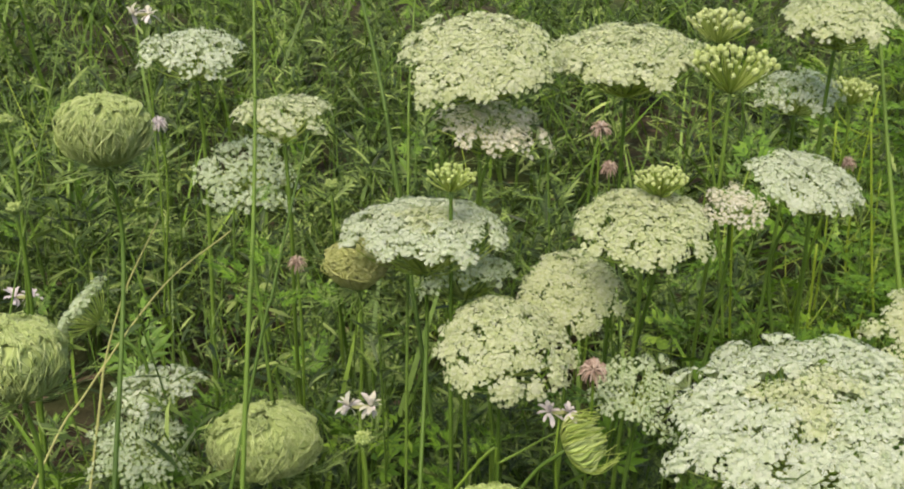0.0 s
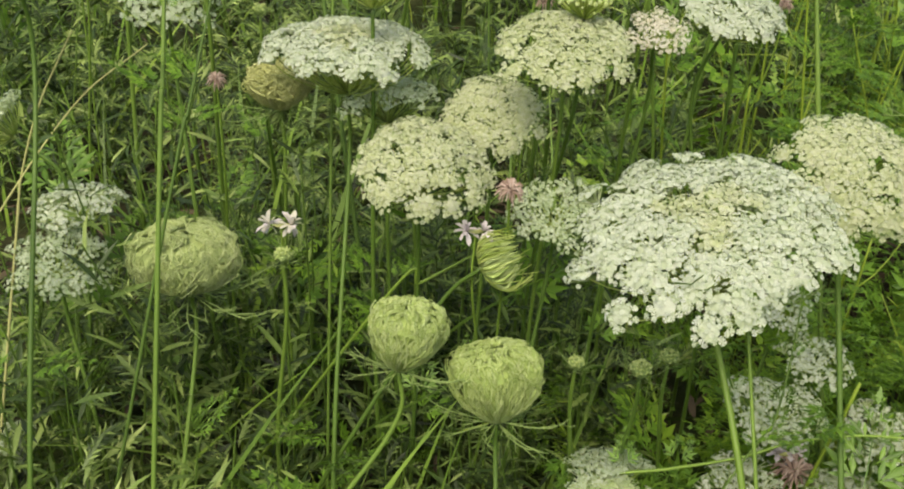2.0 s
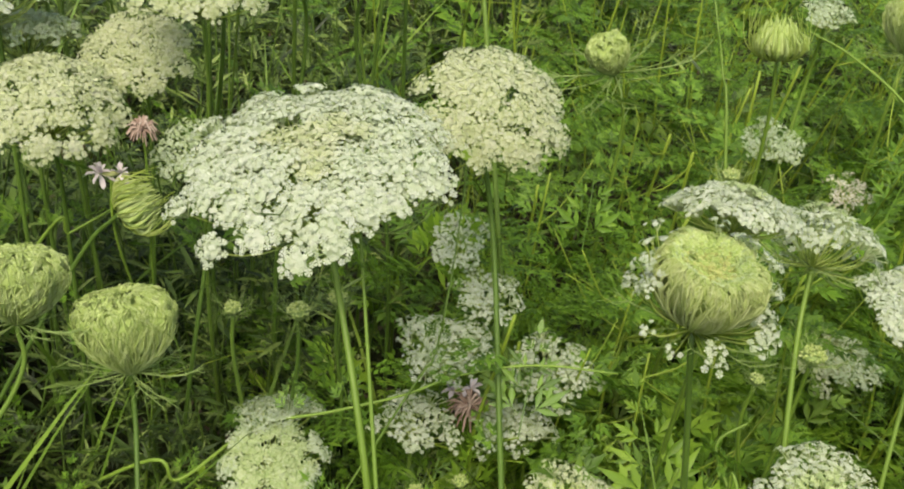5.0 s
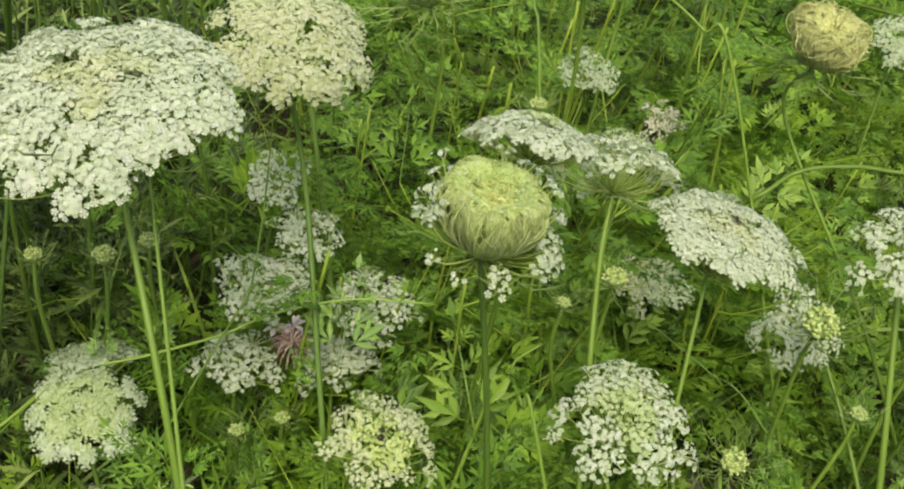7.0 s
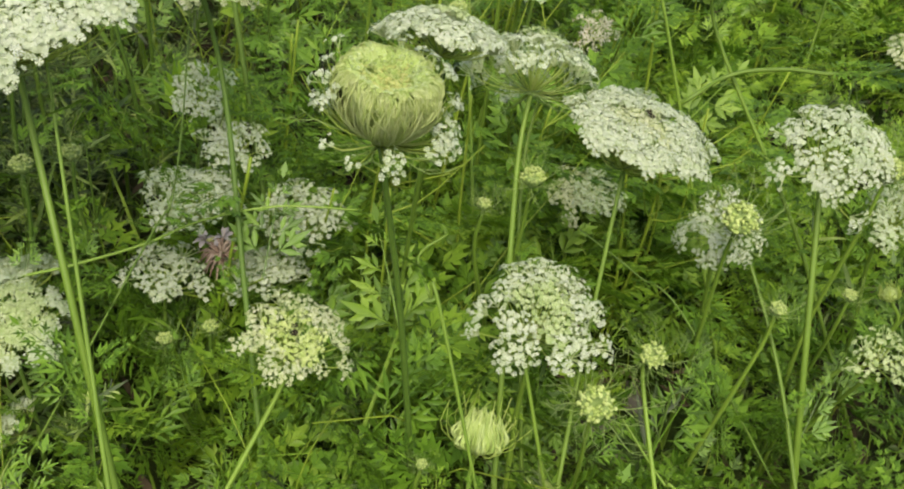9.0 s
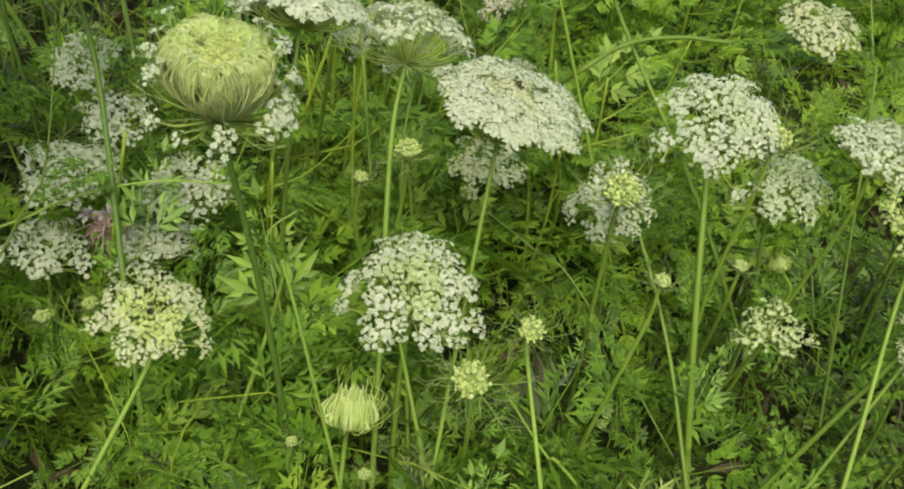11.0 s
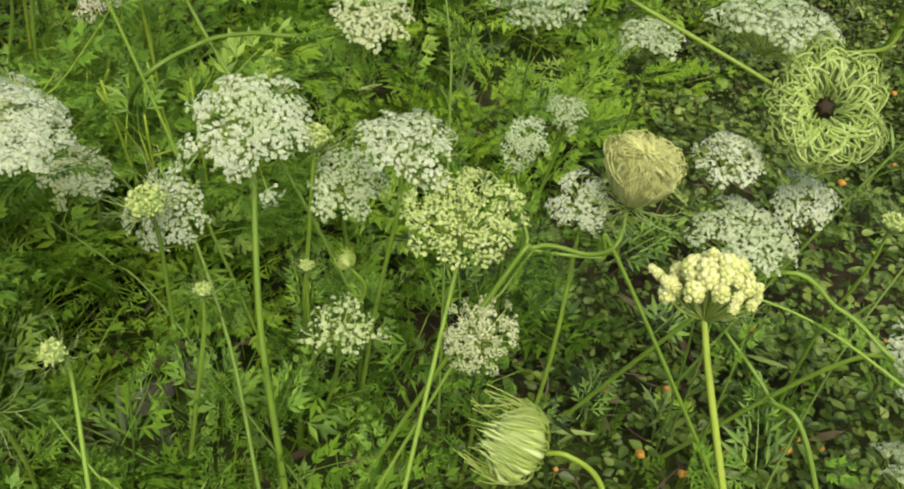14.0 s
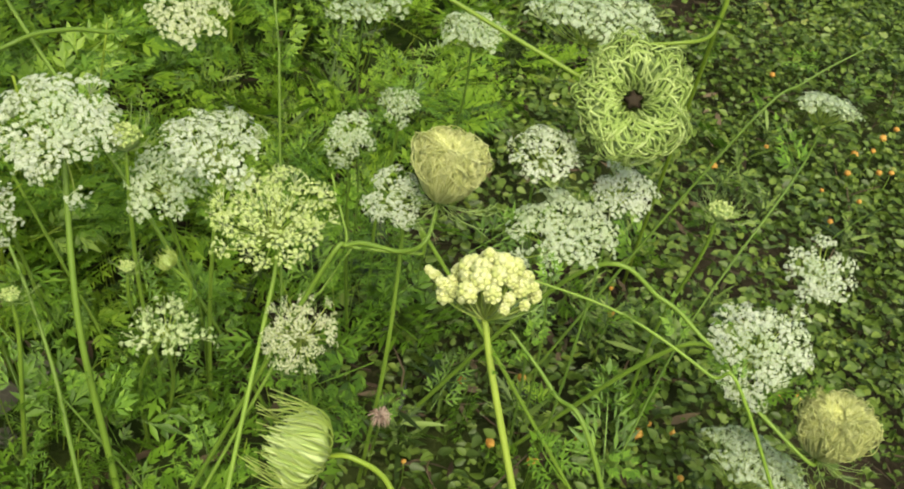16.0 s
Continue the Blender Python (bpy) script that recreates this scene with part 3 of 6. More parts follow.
def nest_head(thing, rng, H, A, D, flat=0.85, colour="nest", style="closed", bract=0.68):
    """A head closed like a bird's nest. H: its middle. style: closed, globe (round and felted), hollow (a dry open top) or wreath (hooked rays round a dark hole)."""
    R = D / 2 * 0.95
    cup = Cup(rng, {"closed": CLOSED, "globe": GLOBE, "hollow": HOLLOW, "wreath": WREATH}[style], H, A, R, flat)
    hub = H - A[:, 2] * R * flat * 1.10
    core, shell, tuft, hooks = Soup(), Soup(), Soup(), Soup()
    cup.shell(core, 0.84, lo=0.02)
    n = 90
    a = rng.uniform(0, 6.283, n)
    cup.strands(shell, a, np.zeros(n), rng.uniform(0.45, 0.85, n), rng.normal(0, 0.35, n), rng.uniform(0.0, 0.08, n), np.zeros(n), 0.00055, 0.00045, 3, 12)
    if style in ("closed", "globe"):
        n = 420
        cup.strands(shell, rng.uniform(0, 6.283, n), rng.uniform(0.10, 0.5, n), rng.uniform(0.12, 0.28, n), rng.normal(0, 0.3, n), rng.uniform(0.0, 0.13, n), rng.normal(0, 0.06, n), 0.00034, 0.00026, 3, 8)
        cup.tufts(tuft, rng, 130, 11, 0.28, 0.62, 0.14, 0.06, 0.09, 0.00032)
        tips = cup.tufts(tuft, rng, 100, 11, 0.56, 0.92, 0.11, 0.07, 0.11, 0.00032, 0.12)
        dots = Soup()
        stamp(dots, *BALL, tips, *axes_for(rng, np.repeat(A[:, 2][None], len(tips), 0), 0.8), 0.0007 * rng.uniform(0.6, 1.3, len(tips)))
    elif style == "hollow":
        cup.tufts(tuft, rng, 100, 12, 0.10, 0.42, 0.28, 0.06, 0.10, 0.0003)
        cup.tufts(tuft, rng, 80, 12, 0.44, 0.74, 0.18, 0.10, 0.22, 0.0003, 0.16)
        tips = cup.tufts(tuft, rng, 60, 12, 0.66, 0.92, 0.12, 0.08, 0.2, 0.0003, 0.12)
        dots = Soup()
        stamp(dots, *BALL, tips, *axes_for(rng, np.repeat(A[:, 2][None], len(tips), 0), 0.8), 0.0008 * rng.uniform(0.6, 1.4, len(tips)))
        n = 220
        cup.strands(hooks, rng.uniform(0, 6.283, n), rng.uniform(0.3, 0.62, n), rng.uniform(0.08, 0.25, n), rng.normal(0, 0.5, n), rng.uniform(0.10, 0.30, n), rng.uniform(-0.15, 0.12, n), 0.00045, 0.0003, 3, 9)
    else:
        # fat curled fingers round the hole, finer tufts outside them, then thin hooked rays over the rim
        for n, s0, s1, r in ((84, 0.46, 0.60, 0.0009), (78, 0.58, 0.72, 0.0010), (66, 0.70, 0.82, 0.0010), (44, 0.80, 0.92, 0.0009)):
            cup.strands(tuft, (np.arange(n) + rng.uniform(-0.3, 0.3, n)) * 6.283 / n, rng.uniform(s0, s1, n), rng.uniform(0.07, 0.20, n), rng.normal(0, 0.42, n), rng.uniform(0.0, 0.16, n), rng.uniform(-0.12, 0.04, n), r, r * 0.45, 6, 8)
        cup.tufts(tuft, rng, 50, 12, 0.22, 0.50, 0.20, 0.07, 0.16, 0.0004)
        n = 120
        cup.strands(hooks, rng.uniform(0, 6.283, n), rng.uniform(0.25, 0.55, n), rng.uniform(0.10, 0.30, n), rng.choice((-1, 1, 1), n) * rng.uniform(0.1, 0.8, n), rng.uniform(0.04, 0.24, n), rng.uniform(-0.2, 0.08, n), 0.0006, 0.0004, 3, 10)
        n = 34
        cup.strands(hooks, rng.uniform(0, 6.283, n), rng.uniform(0.1, 0.3, n), rng.uniform(0.10, 0.25, n), rng.normal(0, 0.35, n), rng.uniform(0.1, 0.32, n), rng.uniform(0.0, 0.15, n), 0.0005, 0.0003, 3, 9)
    head = part("flower_head", core, M[{"closed": "nest", "globe": "felt", "hollow": "tan", "wreath": "bract"}[style]], thing, "closed flower head")
    part("ray_shell", shell, M[colour], head, kind="stuff")
    part("pedicel_fuzz", tuft, M[colour], head, kind="stuff")
    if style != "wreath":
        part("floret_tuft", dots, M[colour], head, kind="stuff")
    if style in ("hollow", "wreath"):
        part("hooked_ray_tuft", hooks, M[colour], head, "pale hooked rays", kind="stuff")
    if style == "wreath":
        # the hole's shade is put in as a flat near-black lump
        d = Soup()
        v = BALL2[0] * (1 + 0.35 * np.sin(np.arctan2(BALL2[0][:, 1], BALL2[0][:, 0]) * 5 + 1))[:, None]
        d.add(H + (v * np.array((0.15, 0.15, 0.07)) * R + np.array((0, 0, 0.16 * flat * R))) @ A.T, BALL2[1])
        part("middle", d, M["dark"], head, "near-black lump standing for the shade in the hollow")
    if bract:
        bracts(thing, rng, hub, A, 15, D * bract, -0.30)
    return hub


KNOBS = {}


def knob_mesh(colour, k):
    """A lumpy swollen bud cluster, one unit in radius, shared."""
    if (colour, k) not in KNOBS:
        rng = np.random.default_rng(70 + k)
        s = Soup()
        m = 22
        i = np.arange(m) + 0.5
        ph, th = np.arccos(1 - 1.8 * i / m), i * 2.39996
        c = np.stack([np.sin(ph) * np.cos(th), np.sin(ph) * np.sin(th), np.cos(ph) * 1.35], 1) * 0.66
        x, y, z = axes_for(rng, unit(c), 0.2)
        stamp(s, *BALL, c, x, y, z, 0.38 * rng.uniform(0.8, 1.25, m))
        s.add(BALL[0] * 0.8, BALL[1])
        me = s.mesh("swollen_bud")
        me.materials.append(M[colour])
        KNOBS[(colour, k)] = me
    return KNOBS[(colour, k)]


def knob_head(thing, rng, H, A, D, n=46, dome=0.30, colour="knob", tilt=0.0, depth=0.34, size=1.0, horn=False):
    """A young head of round swollen buds. horn: a ragged spur of buds on one side."""
    R = D / 2
    hub = H - A[:, 2] * D * depth
    ray = Soup()
    p = spiral(rng, n, 0.3)
    r = np.linalg.norm(p, axis=1)
    z = dome * (1 - r ** 2) + tilt * p[:, 0] + rng.normal(0, 0.06, n)
    c = H + np.stack([p[:, 0] * R, p[:, 1] * R, z * R], 1) @ A.T
    s = R / math.sqrt(n) * 1.05 * size * rng.uniform(0.6, 1.35, n)
    if horn:
        k = np.arange(7)
        add = np.stack([-0.85 - 0.10 * k, rng.normal(0, 0.10, 7) - 0.25, -0.02 + 0.05 * k], 1)
        c = np.concatenate([c, H + (add * R) @ A.T])
        s = np.concatenate([s, R / math.sqrt(n) * np.linspace(1.0, 0.6, 7)])
    B = [frame_of(A[:, 2] + (q - H) / R * 0.5, rng.uniform(0, 6)) for q in c]
    feet = np.array([q - b[:, 2] * t * 0.6 for q, b, t in zip(c, B, s)])
    u = np.linspace(0, 1, 5)[None, :, None]
    mid = hub + (feet - hub) * 0.5 - A[:, 2] * D * 0.06
    many_tubes(ray, (1 - u) ** 2 * hub + 2 * u * (1 - u) * mid[:, None] + u * u * feet[:, None], 0.0008, 0.0006)
    head = part("flower_head", ray, M["ray"], thing, "short green rays under the buds")
    base = np.array(thing.location)
    for q, b, t in zip(c, B, s):
        piece("swollen_bud", knob_mesh(colour, int(rng.integers(0, 4))), head, matrix_of(b, q - base, t))
    bracts(thing, rng, hub, A, 9, D * 0.5, 0.15)
    return hub


def brush_head(thing, rng, H, A, D, tall=0.9, spread=0.9, wisps=46):
    """An unopened head: upright packed clusters wrapped by long thread-like bracts."""
    R = D / 2
    hub = H - A[:, 2] * R * tall
    body, strand, wisp = Soup(), Soup(), Soup()
    v, f = revolve([(0.05, 0.0), (0.55, 0.16), (0.84, 0.6), (0.80, 1.05), (0.52, 1.45), (0.02, 1.6)], 20, 0.04)
    body.add(hub + (v * np.array((R, R, R * tall))) @ A.T, f)
    n = 120
    p = spiral(rng, n, 0.35)
    r = np.linalg.norm(p, axis=1)
    for k in range(n):
        d = A[:, :2] @ p[k]
        e = hub + d * R * rng.uniform(0.6, 0.9) + A[:, 2] * R * tall * (2.05 - 0.6 * r[k] ** 2) * rng.uniform(0.8, 1.08)
        c = hub + d * R * 1.1 * (0.7 + 0.3 * r[k]) + A[:, 2] * R * tall * 0.75
        q = bend([hub + d * R * 0.15, c, e + rng.normal(0, R * 0.05, 3)], 7)
        tube(strand, q, 0, np.array((0.4, 1.0, 1.3, 1.3, 1.0, 0.6, 0.1)) * R * 0.075, 5)
    for k in range(wisps):
        a = rng.uniform(0, 6.283)
        d = A[:, 0] * math.cos(a) + A[:, 1] * math.sin(a)
        side = A[:, 1] * math.cos(a) - A[:, 0] * math.sin(a)
        s = rng.uniform(0.5, 1.3) * spread
        sway = side * R * rng.normal(0, 0.25)
        q = [hub, hub + d * R * 0.95 + A[:, 2] * R * 0.30, hub + d * R * (1.0 + 0.35 * s) + A[:, 2] * R * tall * 1.1 + sway * 0.4, hub + d * R * (0.75 + 0.9 * s * rng.uniform(0.0, 1)) + A[:, 2] * R * tall * rng.uniform(1.5, 2.4) + sway]
        tube(wisp, bend(q, 8), 0.0006, 0.00025, 3, False)
    head = part("flower_head", body, M["nest"], thing)
    part("packed_ray_tuft", strand, M["nest"], head, kind="stuff")
    part("bract_wisp", wisp, M["ray"], thing, kind="stuff")
    return hub


def bud_head(thing, rng, H, A, D):
    """A small round bud: a ring of tiny knobs round a hollow, with a long frill of bracts."""
    R = D / 2
    hub = H - A[:, 2] * R
    knobs, hollow = Soup(), Soup()
    c = []
    for ring, n, z in ((0.80, 11, 0.05), (0.62, 9, 0.38), (0.36, 6, 0.40)):
        for k in range(n):
            a = 6.283 * (k + rng.uniform(-0.25, 0.25)) / n + ring * 5
            o = np.array((math.cos(a) * ring, math.sin(a) * ring, z + rng.normal(0, 0.05)))
            c += [o + rng.normal(0, 0.085, 3) for q in range(5)]
    c = np.array(c) * R
    x, y, z = axes_for(rng, unit(c) @ A.T, 0.3)
    stamp(knobs, *BALL, H + c @ A.T, x, y, z, R * 0.105 * rng.uniform(0.7, 1.25, len(c)))
    v, f = revolve([(0.05, -1.0), (0.35, -0.8), (0.74, -0.3), (0.80, 0.05), (0.60, 0.28), (0.34, 0.22), (0.15, 0.0), (0.02, -0.05)], 16, 0.05)
    hollow.add(H + (v * R) @ A.T, f)
    head = part("flower_head", hollow, M["bract"], thing)
    part("floret_ring", knobs, M["lime"], head, kind="stuff")
    bracts(thing, rng, hub, A, 17, D * 1.3, 0.35)
    return hub


LABELS = {
    "umbel": "{} flat lacy flower head on a green stalk", "bowl": "yellow-green flower head closing into a bowl with white rim",
    "nest": "{} flower head curled up like a bird's nest", "knob": "{} flower head of small swollen buds",
    "brush": "green unopened flower head wrapped in thread-like bracts", "bud": "small yellow-green flower bud with a frill of bracts",
}
TINT = {"white": "white", "cream": "cream-coloured", "pale": "pale greenish-white", "pinkish": "pinkish-white", "lime": "yellow-green", "young": "pale yellow-green half-open", "felt": "pale yellow-green", "tan": "dry tan", "curl": "pale green", "greenish": "pale green", "buff": "fading buff", "nest": "green", "knob": "cream-yellow"}


def carrot(kind, H, N, D, base, via=(), seed=1, spin=0.0, stem="stem", thick=0.0015, colour=None, leafy=3, **kw):
    """One wild carrot shoot: stalk, head and bracts. H: the head's middle; N: its axis; base: where it leaves the ground."""
    rng = np.random.default_rng(seed)
    colour = colour or {"umbel": "white", "nest": "nest", "knob": "knob"}.get(kind, "lime")
    thing = thing_at("wild_carrot", base, LABELS[kind].format(TINT[colour]), "wildflower", "wild carrots")
    H = np.array(H, float)
    A = frame_of(N, spin)
    if kind == "umbel":
        hub = umbel_head(thing, rng, H, A, D, colour=colour, **kw)
    elif kind == "bowl":
        hub = bowl_head(thing, rng, H, A, D, **kw)
    elif kind == "nest":
        hub = nest_head(thing, rng, H, A, D, colour=colour, **kw)
    elif kind == "knob":
        hub = knob_head(thing, rng, H, A, D, colour=colour, **kw)
    elif kind == "brush":
        hub = brush_head(thing, rng, H, A, D, **kw)
    else:
        hub = bud_head(thing, rng, H, A, D, **kw)
    s = Soup()
    pts = stem_path(base, hub, A[:, 2], via, rng)
    tube(s, pts, thick * 1.25, thick * 0.85, 7)
    part("stalk", s, M[stem], thing)
    for k in range(leafy if H[2] > 0.16 else 0):
        q = pts[int(rng.integers(2, max(4, len(pts) // 2)))]
        a = rng.uniform(0, 6.283)
        d = unit(np.array((math.cos(a), math.sin(a), rng.uniform(0.4, 1.2))))
        y = unit(np.cross(np.array((0, 0, 1.0)), d))
        piece("leaf", leaf_mesh(int(rng.integers(0, 5))), thing, matrix_of(np.stack([d, y, np.cross(d, y)], 1), q - np.array(thing.location), rng.uniform(0.03, 0.06)))
    return thing


# ---- leaves ----
def fern_template(rng, pairs=6, wide=1.0, simple=False):
    """A twice-cut leaf along +x, one unit long: narrow pointed lobes on side branches."""
    V, F = [], []

    def lobe(p, d, L, w, up):
        side = np.array((-d[1], d[0], 0))
        b = len(V)
        V.extend([p, p + d * L * 0.45 + side * w + np.array((0, 0, up)), p + d * L + np.array((0, 0, -up * 0.6)), p + d * L * 0.45 - side * w + np.array((0, 0, up))])
        F.extend([(b, b + 3, b + 2), (b, b + 2, b + 1)])

    for k in range(pairs):
        x = 0.16 + 0.72 * k / (pairs - 1)
        reach = 0.37 * (1 - 0.75 * (k / (pairs - 1)) ** 1.3) * rng.uniform(0.85, 1.15)
        for s in (-1, 1):
            a = rng.uniform(0.75, 1.0)
            d = np.array((math.cos(a), s * math.sin(a), 0.0))
            o = np.array((x, 0, -0.22 * x * x))
            q = np.array((-d[1] * s, d[0] * s, 0))
            lobe(o + d * reach * 0.35, d, reach * 0.75, reach * 0.125 * wide, 0.012)
            for j, u in ((0, 0.30), (1, 0.55)):
                for e in ((1 - 2 * j,) if simple else (-1, 1)):
                    w = unit(d + q * e * 0.95)
                    lobe(o + d * reach * u, w, reach * (0.48 - 0.12 * j), reach * 0.095 * wide, 0.010)
            b = len(V)
            V.extend([o, o + d * reach * 0.5 + np.array((0, 0, 0.004)), o + d * reach * 0.5 + q * 0.012])
            F.append((b, b + 1, b + 2))
    lobe(np.array((0.86, 0, -0.17)), np.array((1.0, 0, 0)), 0.16, 0.03, 0.0)
    b = len(V)
    V.extend([np.array((0, 0.006, 0)), np.array((0, -0.006, 0)), np.array((0.5, 0.005, -0.055)), np.array((0.5, -0.005, -0.055)), np.array((0.9, 0, -0.18))])
    F.extend([(b, b + 1, b + 3), (b, b + 3, b + 2), (b + 2, b + 3, b + 4)])
    return np.array(V, float), np.array(F)


def lance_template(lobes):
    """A long narrow leaf along +x with a few side teeth."""
    V = [(0, 0, 0), (0.3, 0.045, 0.03), (0.3, -0.045, 0.03), (0.65, 0.04, 0.0), (0.65, -0.04, 0.0), (1.0, 0, -0.10), (0.3, 0, 0.015), (0.65, 0, -0.015)]
    F = [(0, 6, 1), (0, 2, 6), (1, 6, 7), (1, 7, 3), (6, 2, 4), (6, 4, 7), (3, 7, 5), (7, 4, 5)]
    for k, x in enumerate((0.28, 0.42, 0.56)[:lobes]):
        for s in (-1, 1):
            b = len(V)
            V += [(x, 0, 0.02), (x + 0.20, s * 0.17, 0.05), (x + 0.10, 0, 0.02), (x + 0.15, s * 0.07, 0.06)]
            F += [(b, b + 1, b + 3), (b + 3, b + 1, b + 2)] if s > 0 else [(b, b + 3, b + 1), (b + 3, b + 2, b + 1)]
    return np.array(V, float), np.array(F)


def blade_template():
    u = np.linspace(0, 1, 6)
    V, F = [], []
    for k, t in enumerate(u):
        w = 0.011 * (1 - t ** 1.6) + 0.0006
        x, z = t, -0.30 * t * t
        V += [(x, w, z), (x, -w, z)]
        if k:
            b = 2 * k - 2
            F += [(b, b + 1, b + 3), (b, b + 3, b + 2)]
    return np.array(V, float), np.array(F)


def round_template():
    V = [(0, 0, 0), (0.5, 0, -0.05), (1.12, 0, -0.06)]
    for s in (1, -1):
        V += [(0.18, s * 0.28, 0.05), (0.5, s * 0.36, 0.10), (0.84, s * 0.21, 0.05)]
    F = [(0, 1, 3), (3, 1, 4), (4, 1, 5), (5, 1, 2), (0, 6, 1), (6, 7, 1), (7, 8, 1), (8, 2, 1)]
    return np.array(V, float), np.array(F)


_rng = np.random.default_rng(5)
FERNS_FAR = [fern_template(_rng, p, w, True) for p, w in ((5, 1.1), (6, 0.9), (5, 1.35))]
FERNS = [fern_template(_rng, p, w) for p, w in ((5, 1.0), (6, 0.6), (6, 0.85), (7, 0.55), (5, 0.75))]
LANCE, LANCE_LOBED, BLADE, ROUND = lance_template(0), lance_template(3), blade_template(), round_template()


LEAVES = {}


def leaf_mesh(k):
    """One cut leaf as a mesh of its own, shared by the stalks."""
    if k not in LEAVES:
        me = Soup().add(*FERNS[k]).mesh("leaf")
        me.materials.append(M["fern"])
        LEAVES[k] = me
    return LEAVES[k]


def leaf_axes(rng, d, roll=0.5):
    d = unit(d)
    up = np.array((0, 0, 1.0)) + rng.normal(0, roll, d.shape)
    y = unit(np.cross(up, d))
    return d, y, np.cross(d, y)


def fern_leaves(soup, rng, pos, d, size, kinds):
    x, y, z = leaf_axes(rng, d)
    which = rng.integers(0, len(kinds), len(pos))
    for k, (V, F) in enumerate(kinds):
        w = which == k
        if w.any():
            stamp(soup, V, F, pos[w], x[w], y[w], z[w], np.asarray(size)[w])


def leaf_stuff(name, soup, material, label):
    me = soup.mesh(name, smooth=True)
    me.materials.append(material)
    return tagged(new(name, me), label, "foliage", kind="stuff")


# ---- ground ----
def height(x, y):
    """Uneven soil: a few centimetres near the plants, slow swells farther off."""
    return 0.012 * np.sin(3.1 * x + 0.7) * np.cos(2.7 * y) + 0.005 * np.sin(17 * x + 3 * np.sin(9 * y)) * np.cos(15 * y) - 0.012


def build_ground():
    u = np.linspace(-1, 1, 150)
    g = np.sinh(u * 6.5) / np.sinh(6.5) * 300
    gx, gy = np.meshgrid(g + 0.5, g + 0.6, indexing="ij")
    gz = height(gx, gy)
    v = np.stack([gx, gy, gz], -1).reshape(-1, 3)
    n = len(u)
    i, j = np.meshgrid(np.arange(n - 1), np.arange(n - 1), indexing="ij")
    a = (i * n + j).ravel()
    f = np.concatenate([np.stack([a, a + n, a + n + 1], 1), np.stack([a, a + n + 1, a + 1], 1)])
    me = Soup().add(v, f).mesh("ground")
    me.materials.append(M["soil"])
    tagged(new("ground", me), "dark brown soil under the meadow plants", "ground", kind="structure")


build_ground()


# ---- small flowers and loose stalks ----
PETALS = {}


def petal_mesh(colour):
    """A narrow petal along +x, one unit long, cupped and drooping."""
    if colour not in PETALS:
        v = [(0, -0.06, 0), (0, 0.06, 0), (0.35, -0.17, 0.10), (0.35, 0, 0.04), (0.35, 0.17, 0.10), (0.75, -0.18, 0.04), (0.75, 0, -0.03), (0.75, 0.18, 0.04), (1.0, 0, -0.14)]
        f = [(0, 1, 3), (0, 3, 2), (1, 4, 3), (2, 3, 6), (2, 6, 5), (3, 4, 7), (3, 7, 6), (5, 6, 8), (6, 7, 8)]
        me = Soup().add(v, f).mesh("petal")
        me.materials.append(M[colour])
        PETALS[colour] = me
    return PETALS[colour]


def daisy(H, N, D, base, seed=1, colour="white", via=()):
    """A ragged daisy-like flower with narrow drooping petals."""
    rng = np.random.default_rng(seed)
    thing = thing_at("small_flower", base, ("lilac" if colour == "lilac" else "white") + " ragged little flower with narrow drooping petals", "wildflower", "small flowers")
    H, A = np.array(H, float), frame_of(N)
    R = D / 2
    eye, stalk = Soup(), Soup()
    base3 = np.array(thing.location)
    for k in range(36):
        d = unit(rng.normal(0, 1, 3) + A[:, 2] * 0.35)
        y = unit(np.cross(A[:, 2], d))
        o = A[:, 0] * R * (0.42 if k % 2 else -0.42) * rng.uniform(0.8, 1.2)
        piece("petal", petal_mesh("lilac" if colour == "lilac" or k % 3 == 0 else "pinkish"), thing, matrix_of(np.stack([d, y, np.cross(d, y)], 1), H + o + d * R * 0.05 - base3, R * rng.uniform(0.35, 0.66)))
    eye.add(H + (BALL[0] * R * np.array((0.40, 0.12, 0.12))) @ A.T, BALL[1])
    tube(stalk, stem_path(base, H, A[:, 2], via, rng), 0.0011, 0.0008, 5)
    part("flower_centre", eye, M["tan"], thing, "tan flower centre")
    part("stalk", stalk, M["stem"], thing)


